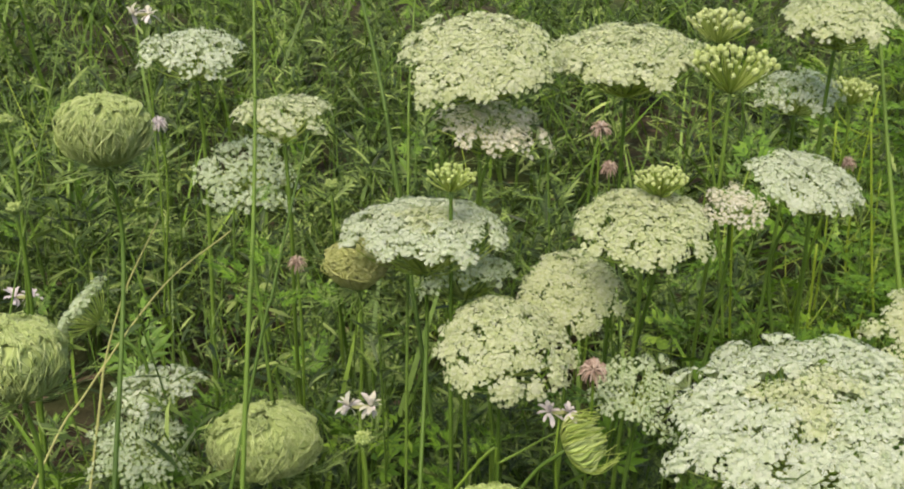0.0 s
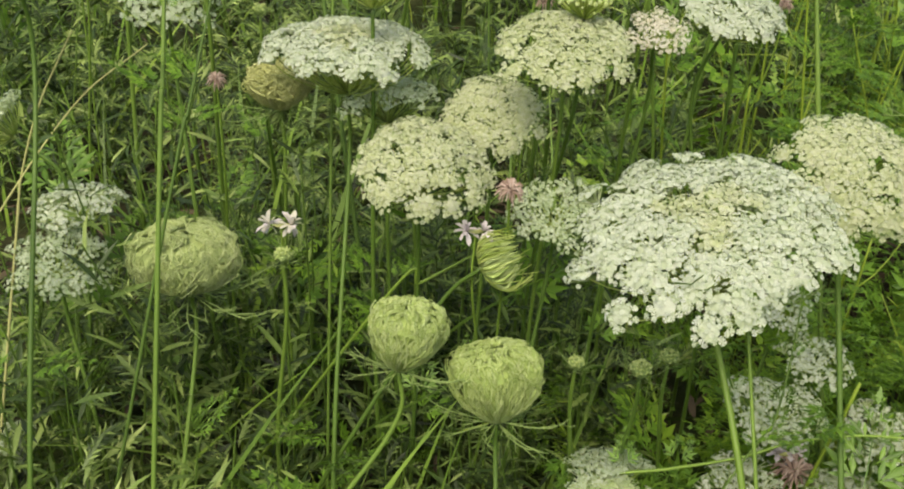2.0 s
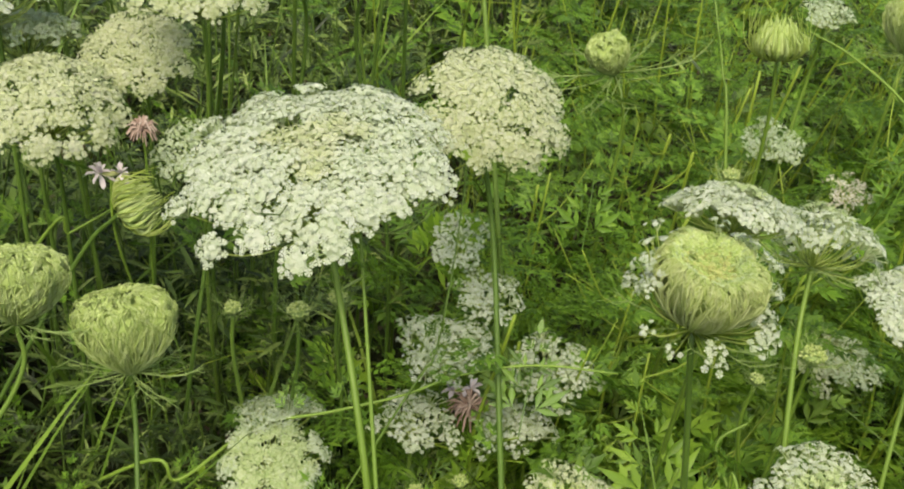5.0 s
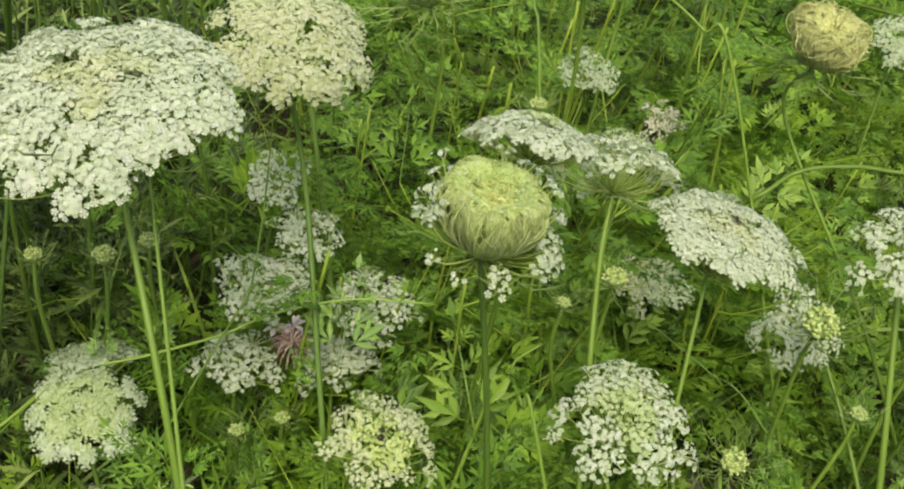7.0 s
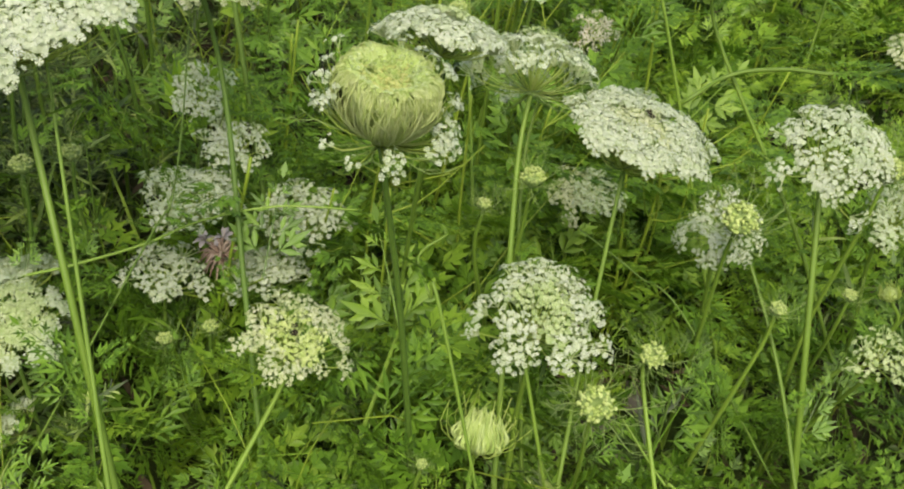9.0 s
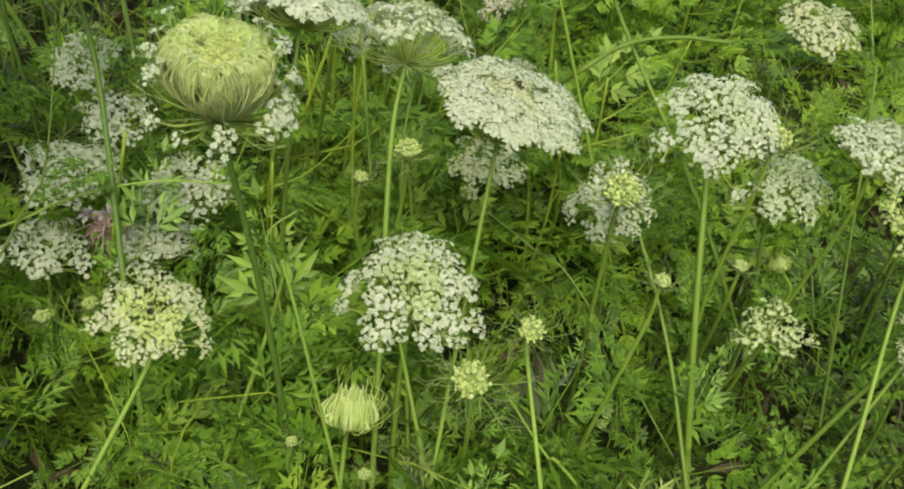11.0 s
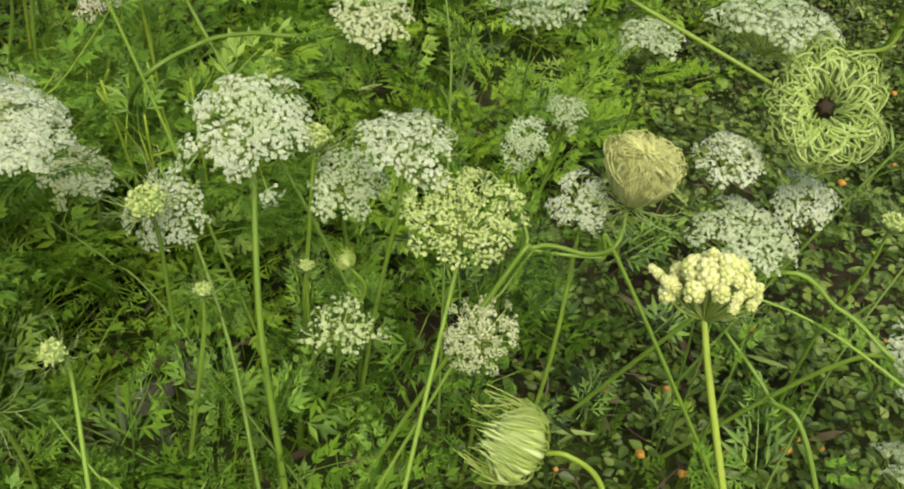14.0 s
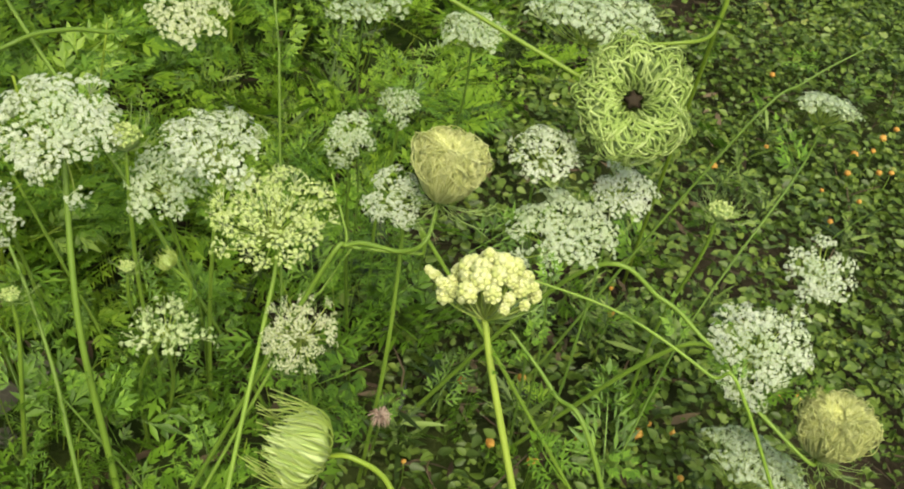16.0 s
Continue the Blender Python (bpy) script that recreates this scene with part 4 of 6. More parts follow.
def clover(H, N, D, base, seed=1, colour="pink", via=()):
    """A faded clover-like head of narrow hanging petals."""
    rng = np.random.default_rng(seed)
    thing = thing_at("clover_flower", base, "faded " + colour + " clover-like flower head on a thin stalk", "wildflower", "small flowers")
    H, A = np.array(H, float), frame_of(N)
    R = D / 2
    head, stalk = Soup(), Soup()
    n = 54
    k = np.arange(n) + 0.5
    ph, th = np.arccos(1 - 1.7 * k / n), k * 2.39996
    o = np.stack([np.sin(ph) * np.cos(th), np.sin(ph) * np.sin(th), np.cos(ph)], 1)
    o = unit(o + rng.normal(0, 0.15, o.shape))
    P = np.stack([o * R * 0.25, o * R * 0.75 + np.array((0, 0, 0.05)) * R, o * R * rng.uniform(0.9, 1.2, (n, 1)) + np.array((0, 0, -0.35)) * R], 1)
    many_tubes(head, H + P @ A.T, R * 0.09, R * 0.04, 4)
    tube(stalk, stem_path(base, H - A[:, 2] * R * 0.4, A[:, 2], via, rng), 0.0012, 0.0009, 5)
    part("flower_head", head, M[colour], thing)
    part("stalk", stalk, M["stem"], thing)


def loose_stem(pts, r, material, seed=1):
    """A bare or sparsely leaved stalk that leans among the flowers."""
    rng = np.random.default_rng(seed)
    thing = thing_at("plant_stalk", pts[0][:2], ("dry straw-coloured" if material == "stem_dry" else "green") + " leaning plant stalk with a few small leaves", "stalk", "loose stalks")
    s = Soup()
    q = bend(pts, 10 + 6 * len(pts))
    tube(s, q, r * 1.0, r * 0.5, 7)
    part("stalk", s, M[material], thing)
    if material != "stem_dry":
        for k in rng.integers(2, len(q) - 2, 5):
            d = unit(np.array((rng.normal(), rng.normal(), rng.uniform(0.3, 1.2))))
            y = unit(np.cross(np.array((0, 0, 1.0)), d))
            piece("leaf", leaf_mesh(int(rng.integers(0, 5))), thing, matrix_of(np.stack([d, y, np.cross(d, y)], 1), q[k] - np.array(thing.location), rng.uniform(0.015, 0.035)))


# ---- foliage ----
def zone_right(x, y):
    """0 among the tall plants, 1 over the low creeping cover."""
    return np.clip((x - (0.80 + 0.95 * (y - 0.24))) / 0.14 + 0.5, 0, 1)


def zone_left(x, y):
    return np.clip((0.16 + 0.30 * (y - 0.4) - x) / 0.25 + 0.5, 0, 1)


def clumps(x, y):
    """0 in the gaps between plants, 1 in the thick of one."""
    c = np.sin(23 * x + 2.3 * np.sin(11 * y)) * np.cos(21 * y + 1.9 * np.sin(13 * x)) + 0.6 * np.sin(47 * x + 31 * y + 2 * np.sin(29 * x)) + 0.5 * np.sin(9 * x - 7 * y)
    return np.clip(0.5 + 0.42 * c, 0, 1)


def hollow(x, y):
    """1 in the sparse, shaded dip behind the tall heads, fading to 0 round it."""
    return np.exp(-(((x - 0.68 - 0.55 * (y - 1.05)) / 0.24) ** 2) - ((y - 1.12) / 0.26) ** 2)


def canopy(x, y):
    """Height of the leaf layer."""
    r, l = zone_right(x, y), zone_left(x, y)
    h = (1 - l) * (0.17 + 0.12 * np.clip((y - 0.45) / 0.5, 0, 1)) + l * 0.27
    h = h * (0.75 + 0.35 * np.sin(7.3 * x + 2.1 * np.sin(5.1 * y)) * np.cos(6.1 * y + 1.7 * np.sin(4.3 * x))) * (0.62 + 0.5 * clumps(x, y)) * np.interp(y, (0.12, 0.38), (0.68, 1.0))
    return (1 - r) * h * (1 - 0.6 * hollow(x, y)) + r * 0.055


def field(rng, n, y0, y1, spread=1.0):
    """Places over the wedge of meadow in view."""
    y = rng.uniform(0, 1, n) ** 1.15 * (y1 - y0) + y0
    left, right = -0.30 - 0.45 * y, 0.80 + 0.98 * (y + 0.15)
    x = left + (right - left) * rng.uniform(0, 1, n)
    mid = (left + right) / 2
    x = mid + (x - mid) * rng.uniform(0.86, 1.3, n)
    y = np.where(y > 0.8 * y1, y + rng.normal(0, 0.12 * (y1 - y0), n), y)
    return x, y


def build_foliage():
    rng = np.random.default_rng(11)
    ferns, lit_ferns, grey, grass, creeping = Soup(), Soup(), Soup(), Soup(), Soup()
    # ferny carrot leaves on thin stalks
    for n, y0, y1, s0, s1, kinds in ((9600, -0.02, 0.85, 0.042, 0.098, FERNS), (3000, 0.8, 1.3, 0.05, 0.10, FERNS_FAR), (4000, 1.2, 2.8, 0.06, 0.13, FERNS_FAR)):
        x, y = field(rng, n, y0, y1)
        keep = rng.uniform(0, 1, n) > np.maximum(zone_right(x, y) * 0.89, zone_left(x, y) * np.interp(y, (0.6, 0.8), (0.92, 0.97)))
        keep &= rng.uniform(0, 1, n) < np.interp(y - 0.45 * np.clip(x - 0.6, 0, 1), (0.22, 0.40, 0.72, 0.90), (0.32, 1.0, 1.0, 0.30)) * (1 - 0.6 * hollow(x, y))
        keep &= ((x - 0.60) / 0.06) ** 2 + ((y - 0.375) / 0.08) ** 2 > 1
        x, y = x[keep], y[keep]
        thick = rng.uniform(0, 1, len(x)) < 0.25 + 0.30 * np.clip((x - 0.15) * 5, 0, 1) + 0.70 * clumps(x, y)
        x, y = x[thick], y[thick]
        z = canopy(x, y) * rng.uniform(0.1, 1.12, len(x)) ** 0.8
        a = rng.uniform(0, 6.283, len(x))
        d = np.stack([np.cos(a), np.sin(a), rng.uniform(-0.2, 1.3, len(x))], 1)
        size = rng.uniform(s0, s1, len(x))
        # sunlit brightness put into leaf colour: lighter copies in a middle band
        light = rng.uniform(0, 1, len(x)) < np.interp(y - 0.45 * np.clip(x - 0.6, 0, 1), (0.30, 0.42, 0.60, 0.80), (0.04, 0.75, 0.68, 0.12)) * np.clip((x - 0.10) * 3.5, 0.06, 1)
        for soup, w in ((lit_ferns, light), (ferns, ~light)):
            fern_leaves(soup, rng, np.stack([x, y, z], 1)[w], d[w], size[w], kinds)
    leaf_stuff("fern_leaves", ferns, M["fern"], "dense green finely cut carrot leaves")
    leaf_stuff("light_leaves", lit_ferns, M["lit_leaf"], "yellow-green cut carrot leaves, coloured lighter for the sunlit band")
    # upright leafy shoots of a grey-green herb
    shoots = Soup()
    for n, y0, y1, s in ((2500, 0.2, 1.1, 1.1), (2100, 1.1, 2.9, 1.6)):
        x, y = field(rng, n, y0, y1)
        # farther back, herb replaces ferns so its dark colour stands for shade
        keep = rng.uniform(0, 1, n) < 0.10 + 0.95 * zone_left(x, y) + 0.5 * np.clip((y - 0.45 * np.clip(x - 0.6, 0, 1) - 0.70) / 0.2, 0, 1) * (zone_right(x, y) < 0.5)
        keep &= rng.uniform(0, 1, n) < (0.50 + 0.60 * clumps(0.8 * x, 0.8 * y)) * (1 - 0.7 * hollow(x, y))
        x, y = x[keep], y[keep]
        top = canopy(x, y) * rng.uniform(0.7, 1.45, len(x))
        lean = rng.normal(0, 0.12, (len(x), 2))
        for k in range(len(x)):
            b = np.array((x[k], y[k], 0))
            e = b + np.array((*(lean[k] * top[k]), top[k]))
            p = bend([b, (b + e) / 2 + np.array((*rng.normal(0, 0.01, 2), 0)), e], 7)
            many_tubes(shoots, p[None], 0.0013 * s, 0.0006 * s, 4)
            m = int(rng.integers(14, 24))
            t = rng.uniform(0.15, 1.0, m)
            pos = b + (e - b) * t[:, None]
            a = np.arange(m) * 2.4 + rng.uniform(0, 6)
            d = np.stack([np.cos(a), np.sin(a), rng.uniform(0.1, 1.0, m)], 1)
            ax = leaf_axes(rng, d, 0.35)
            lob = rng.uniform(0, 1, m) < 0.6
            L = rng.uniform(0.022, 0.048, m) * s * (1.1 - 0.4 * t)
            for tem, w in ((LANCE_LOBED, lob), (LANCE, ~lob)):
                if w.any():
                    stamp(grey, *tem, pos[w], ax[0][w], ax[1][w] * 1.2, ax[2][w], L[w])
    leaf_stuff("herb_leaves", grey, M["fern_dark"], "grey-green lobed leaves of upright herbs, farther ones standing for shade")
    leaf_stuff("herb_stalks", shoots, M["stem_dark"], "thin upright green stalks of meadow herbs")
    # grass
    for n, y0, y1, s in ((900, 0.34, 1.1, 1.0), (1300, 1.1, 3.2, 1.6)):
        x, y = field(rng, n, y0, y1)
        keep = (rng.uniform(0, 1, n) > zone_right(x, y) * 0.95) & (rng.uniform(0, 1, n) < 0.15 + 0.85 * zone_left(x, y))
        x, y = x[keep], y[keep]
        a = rng.uniform(0, 6.283, len(x))
        d = np.stack([np.cos(a) * 0.45, np.sin(a) * 0.45, np.ones(len(x))], 1)
        ax = leaf_axes(rng, d, 0.2)
        L = (canopy(x, y) + 0.03) * rng.uniform(0.7, 1.35, len(x)) * (1 + 0.15 * s)
        V, F = BLADE
        stamp(grass, V * np.array((1, 0.9, 1)), F, np.stack([x, y, np.full(len(x), 0.0)], 1), ax[0], ax[1], ax[2], L)
    # thin arching stalks among the cut leaves
    thin = Soup()
    x, y = field(rng, 1500, 0.0, 2.2)
    keep = (zone_right(x, y) < 0.6) & (zone_left(x, y) < rng.uniform(0.1, 1.1, len(x)))
    for px, py in zip(x[keep], y[keep]):
        h = float(canopy(px, py)) * rng.uniform(0.7, 1.5)
        a = rng.uniform(0, 6.283)
        r = h * rng.uniform(0.2, 1.1)
        b = np.array((px, py, 0.0))
        e = b + np.array((math.cos(a) * r, math.sin(a) * r, h * rng.uniform(0.75, 1.0)))
        far = 1 + max(0.0, py - 0.7)
        many_tubes(thin, bend([b, b + np.array((math.cos(a) * r * 0.3, math.sin(a) * r * 0.3, h * 0.65)), e], 7)[None], 0.0008 * far, 0.0004 * far, 3)
    leaf_stuff("thin_stalks", thin, M["thin"], "thin arching green stalks among the leaves")
    leaf_stuff("grass_blades", grass, M["grass"], "thin upright green grass blades among the flowers")
    # low creeping cover with small round leaves
    n = 88000
    x = rng.uniform(0.66, 2.1, n)
    y = rng.uniform(-0.1, 1.15, n) + rng.normal(0, 0.05, n)
    keep = (rng.uniform(0, 1, n) < zone_right(x, y) * (0.35 + 0.75 * clumps(x * 0.6, y * 0.6))) & (x < 1.2 + 0.98 * (y + 0.25) + rng.normal(0, 0.12, n))
    x, y = x[keep], y[keep]
    m = len(x)
    mound = 0.05 + 0.028 * np.sin(13 * x + 2 * np.sin(9 * y)) * np.cos(12 * y) + 0.012 * np.sin(41 * x) * np.sin(37 * y + 2 * np.sin(19 * x))
    z = mound * (1 - 0.8 * rng.uniform(0, 1, m) ** 2.2)
    a = rng.uniform(0, 6.283, m)
    d = np.stack([np.cos(a), np.sin(a), rng.uniform(-0.25, 0.45, m)], 1)
    ax = leaf_axes(rng, d, 0.85)
    stamp(creeping, *ROUND, np.stack([x, y, z], 1), ax[0], ax[1], ax[2], 0.0055 + 0.0078 * rng.uniform(0, 1, m) ** 1.6)
    leaf_stuff("creeping_leaves", creeping, M["round"], "small round dark green leaves of creeping cover")
    twigs = Soup()
    n = 260
    x, y = rng.uniform(0.7, 1.9, n), rng.uniform(-0.05, 1.1, n)
    keep = zone_right(x, y) > 0.5
    for px, py in zip(x[keep], y[keep]):
        a = rng.uniform(0, 6.283)
        L = rng.uniform(0.03, 0.09)
        p = np.array((px, py, 0.02))
        e = p + np.array((math.cos(a) * L, math.sin(a) * L, rng.uniform(0.0, 0.05)))
        many_tubes(twigs, bend([p, (p + e) / 2 + rng.normal(0, 0.006, 3), e], 5)[None], 0.0011, 0.0006, 4)
    leaf_stuff("brown_twigs", twigs, M["dry"], "thin brown twigs in the creeping cover")
    # litter on the soil
    litter = Soup()
    x, y = field(rng, 3000, -0.05, 1.6)
    a = rng.uniform(0, 6.283, len(x))
    ax = leaf_axes(rng, np.stack([np.cos(a), np.sin(a), rng.uniform(-0.1, 0.25, len(x))], 1), 0.5)
    stamp(litter, *LANCE, np.stack([x, y, rng.uniform(0.002, 0.02, len(x))], 1), ax[0], ax[1] * 2.0, ax[2], rng.uniform(0.015, 0.045, len(x)))
    leaf_stuff("leaf_litter", litter, M["dry"], "dry brown leaf litter on the soil")


build_foliage()


def bare_stalk(x, y, h, r, seed):
    """An upright carrot stalk with side branches and a few cut leaves."""
    rng = np.random.default_rng(seed)
    thing = thing_at("carrot_stalk", (x, y), "upright olive-green carrot stalk with branching cut leaves", "stalk", "upright stalks")
    lean = rng.normal(0, 0.10, 2)
    b = np.array((x, y, 0.0))
    e = b + np.array((lean[0] * h, lean[1] * h, h))
    q = bend([b, (b + e) / 2 + np.array((*rng.normal(0, 0.012, 2), 0)), e], 14)
    s = Soup()
    tube(s, q, r, r * 0.6, 6)
    part("stalk", s, M["thin"], thing)
    for k in range(int(rng.integers(3, 6))):
        i = int(rng.integers(4, 13))
        a = rng.uniform(0, 6.283)
        L = rng.uniform(0.04, 0.10)
        d = np.array((math.cos(a), math.sin(a), 0.0))
        tip = q[i] + d * L * 0.7 + np.array((0, 0, L * rng.uniform(0.3, 0.9)))
        t = Soup()
        tube(t, bend([q[i], q[i] + d * L * 0.3 + np.array((0, 0, L * 0.15)), tip], 6), r * 0.5, r * 0.3, 5)
        part("branch", t, M["thin"], thing)
        for w in range(2):
            o = unit(d + np.array((*rng.normal(0, 0.6, 2), rng.uniform(-0.1, 0.8))))
            side = unit(np.cross(np.array((0, 0, 1.0)), o))
            piece("leaf", leaf_mesh(int(rng.integers(0, 5))), thing, matrix_of(np.stack([o, side, np.cross(o, side)], 1), (tip if w else q[i]) - b, rng.uniform(0.04, 0.085)))


def build_stalks():
    rng = np.random.default_rng(41)
    k = 0
    while k < 95:
        y = rng.uniform(0.42, 1.25)
        x = rng.uniform(0.22, 0.62) + (y - 0.3) * rng.uniform(0.0, 0.75)
        if zone_right(x, y) < 0.4 and zone_left(x, y) < 0.7:
            bare_stalk(x, y, rng.uniform(0.20, 0.36) * (0.85 + 0.3 * min(y, 1)), rng.uniform(0.0011, 0.0022), 900 + k)
            k += 1


build_stalks()


def build_meadow():
    """The rest of the meadow round about: tufts of grass and herbs, thinner with distance."""
    rng = np.random.default_rng(23)
    tufts = Soup()
    n = 6500
    r = 0.6 + 11 * rng.uniform(0, 1, n) ** 1.3
    a = rng.uniform(0, 6.283, n)
    x, y = 0.5 + r * np.cos(a), 0.6 + r * np.sin(a)
    seen = (y > -0.35) & (y < 2.7) & (x > -0.45 - 0.5 * y) & (x < 1.5 + 1.0 * (y + 0.2))
    near = np.hypot(x - 0.35, y + 0.1) < 0.75
    x, y, r = x[~seen & ~near], y[~seen & ~near], r[~seen & ~near]
    b = rng.uniform(0, 6.283, len(x))
    d = np.stack([np.cos(b) * 0.6, np.sin(b) * 0.6, np.ones(len(x))], 1)
    ax = leaf_axes(rng, d, 0.3)
    stamp(tufts, BLADE[0] * np.array((1, 2.2, 1)), BLADE[1], np.stack([x, y, np.zeros(len(x))], 1), *ax, rng.uniform(0.14, 0.36, len(x)) * (1 + 0.05 * r))
    c = rng.uniform(0, 6.283, len(x))
    d = np.stack([np.cos(c), np.sin(c), rng.uniform(0, 0.8, len(x))], 1)
    stamp(tufts, *LANCE_LOBED, np.stack([x, y, rng.uniform(0.02, 0.2, len(x))], 1), *leaf_axes(rng, d), rng.uniform(0.09, 0.2, len(x)) * (1 + 0.05 * r))
    leaf_stuff("meadow_grass", tufts, M["grass"], "green meadow grass and leaves round about")


build_meadow()



def orange_flower(x, y, z, D, seed):
    """A small orange flower or fruit low in the creeping cover."""
    rng = np.random.default_rng(seed)
    thing = thing_at("orange_flower", (x, y), "small round orange flower low in creeping leaves", "wildflower", "orange flowers")
    head, stalk = Soup(), Soup()
    n = 12
    i = np.arange(n) + 0.5
    ph, th = np.arccos(1 - 1.6 * i / n), i * 2.39996
    D = D * 0.8
    c = np.stack([np.sin(ph) * np.cos(th), np.sin(ph) * np.sin(th), np.cos(ph) * 0.8], 1) * D * 0.3
    ax = axes_for(rng, unit(c), 0.3)
    stamp(head, *BALL, c + np.array((x, y, z)), *ax, D * 0.24 * rng.uniform(0.8, 1.2, n))
    tube(stalk, bend([(x, y, 0), (x + 0.002, y, z * 0.5), (x, y, z - D * 0.2)], 5), 0.0007, 0.0006, 5)
    part("petals", head, M["orange"], thing)
    part("stalk", stalk, M["stem"], thing)


def stone(x, y, w, seed):
    """A rough grey stone half sunk in the soil."""
    rng = np.random.default_rng(seed)
    v = BALL2[0] * np.array((1.0, 0.7, 0.5))
    v = v * (1 + 0.22 * np.sin(v @ rng.normal(0, 3.2, 3) + 1) + 0.10 * np.sin(v @ rng.normal(0, 8, 3)) + rng.normal(0, 0.05, len(v)))[:, None]
    me = Soup().add(v * w / 2, BALL2[1]).mesh("stone", smooth=False)
    me.materials.append(M["stone"])
    ob = new("stone", me)
    ob.matrix_basis = pose(x, y, w * 0.12, 0, 0, seed * 40)
    tagged(ob, "rough grey stone half sunk in the soil", "stone", "stones")


# ---- flowers, head by head ----
carrot('umbel', (-0.1725, 0.6685, 0.5312), (0.0542, -0.2095, 0.9763), 0.0649, (-0.1957, 0.6746), seed=1, colour='white', n=40, stem='stem_dark')
carrot('nest', (-0.2013, 0.5596, 0.5112), (0.0000, 0.0400, 0.9990), 0.0500, (-0.2013, 0.3212), seed=2, colour='felt', style='globe', flat=0.84, stem='stem_dark')
carrot('umbel', (-0.1082, 0.6239, 0.5028), (0.0000, 0.0000, 1.0000), 0.0615, (-0.1021, 0.7043), seed=3, colour='cream', n=40, stem='stem_dark')
carrot('umbel', (-0.1454, 0.6690, 0.4455), (0.1064, -0.4885, 0.8660), 0.0655, (-0.1217, 0.6363), seed=4, colour='pale', n=40, stem='stem_dark')
carrot('umbel', (0.0193, 0.6579, 0.5304), (-0.0101, -0.3419, 0.9397), 0.1009, (0.0304, 0.6642), seed=5, colour='cream', n=76, middle='cream', stem='stem_dark')
carrot('umbel', (0.1205, 0.6823, 0.5263), (-0.0228, -0.1285, 0.9914), 0.0993, (0.1169, 0.6943), seed=6, colour='cream', n=71, middle='cream', stem='stem_dark')
carrot('umbel', (0.0289, 0.6475, 0.4861), (0.1605, -0.2134, 0.9637), 0.0682, (0.0460, 0.6426), seed=7, colour='pinkish', n=45, stem='stem_dark')
carrot('knob', (-0.0007, 0.5986, 0.4686), (0.0000, 0.0000, 1.0000), 0.0320, (0.0068, 0.5761), seed=8, colour='lime', n=44, size=0.5, stem='stem_dark')
carrot('knob', (0.2330, 0.8795, 0.5028), (0.0000, 0.0000, 1.0000), 0.0550, (0.2885, 0.8692), seed=9, colour='young', n=64, size=0.55, stem='stem_dark')
carrot('umbel', (0.2541, 0.6666, 0.5554), (-0.0620, -0.1622, 0.9848), 0.0719, (0.2824, 0.7193), seed=10, colour='cream', n=47, stem='stem_dark')
carrot('knob', (0.1789, 0.6335, 0.5308), (0.0000, 0.0000, 1.0000), 0.0550, (0.1921, 0.6650), seed=11, colour='young', n=64, size=0.55, stem='stem_dark')
carrot('umbel', (0.2472, 0.7038, 0.4936), (-0.0719, -0.2042, 0.9763), 0.0594, (0.2462, 0.7016), seed=12, colour='white', n=40, stem='stem_dark')
carrot('knob', (0.3820, 0.9382, 0.4254), (0.0000, 0.0000, 1.0000), 0.0450, (0.3689, 0.9902), seed=13, colour='young', n=64, size=0.55)
carrot('umbel', (0.2326, 0.6177, 0.4584), (0.1653, -0.2003, 0.9657), 0.0706, (0.2610, 0.6191), seed=14, colour='white', n=47, stem='stem_dark')
carrot('umbel', (-0.0177, 0.6081, 0.4294), (-0.0013, 0.0436, 0.9990), 0.1031, (-0.0260, 0.4079), seed=15, colour='white', n=83, middle='cream', stem='stem_dark')
carrot('umbel', (0.0083, 0.6234, 0.3910), (0.0017, 0.1305, 0.9914), 0.0684, (0.0291, 0.6022), seed=16, colour='pale', n=40, stem='stem_dark')
carrot('nest', (-0.0643, 0.6267, 0.3912), (0.0000, 0.0400, 0.9990), 0.0444, (-0.0820, 0.6741), seed=17, colour='tan', flat=0.75, style='hollow', stem='stem_dark')
carrot('umbel', (0.1193, 0.5739, 0.4468), (-0.0355, -0.1700, 0.9848), 0.0830, (0.1239, 0.6139), seed=18, colour='cream', n=64, middle='cream', stem='stem_dark')
carrot('umbel', (0.1786, 0.5970, 0.4489), (-0.1098, -0.3666, 0.9239), 0.0403, (0.1677, 0.6061), seed=19, colour='pinkish', n=28, stem='stem_dark')
carrot('knob', (0.1317, 0.5949, 0.4681), (0.0000, 0.0000, 1.0000), 0.0344, (0.1233, 0.6672), seed=20, colour='young', n=64, size=0.55, stem='stem_dark')
carrot('umbel', (0.0788, 0.5994, 0.3884), (-0.0500, -0.3794, 0.9239), 0.0671, (0.0659, 0.6156), seed=21, colour='cream', n=54, stem='stem_dark')
carrot('umbel', (0.0298, 0.5398, 0.3787), (-0.0166, -0.3002, 0.9537), 0.0815, (0.0270, 0.5659), seed=22, colour='cream', n=52, dome=0.45, middle='cream', stem='stem_dark')
carrot('umbel', (0.1174, 0.5429, 0.3453), (-0.0785, -0.4550, 0.8870), 0.0536, (0.0826, 0.5398), seed=23, colour='pale', n=35, stem='stem_dark')
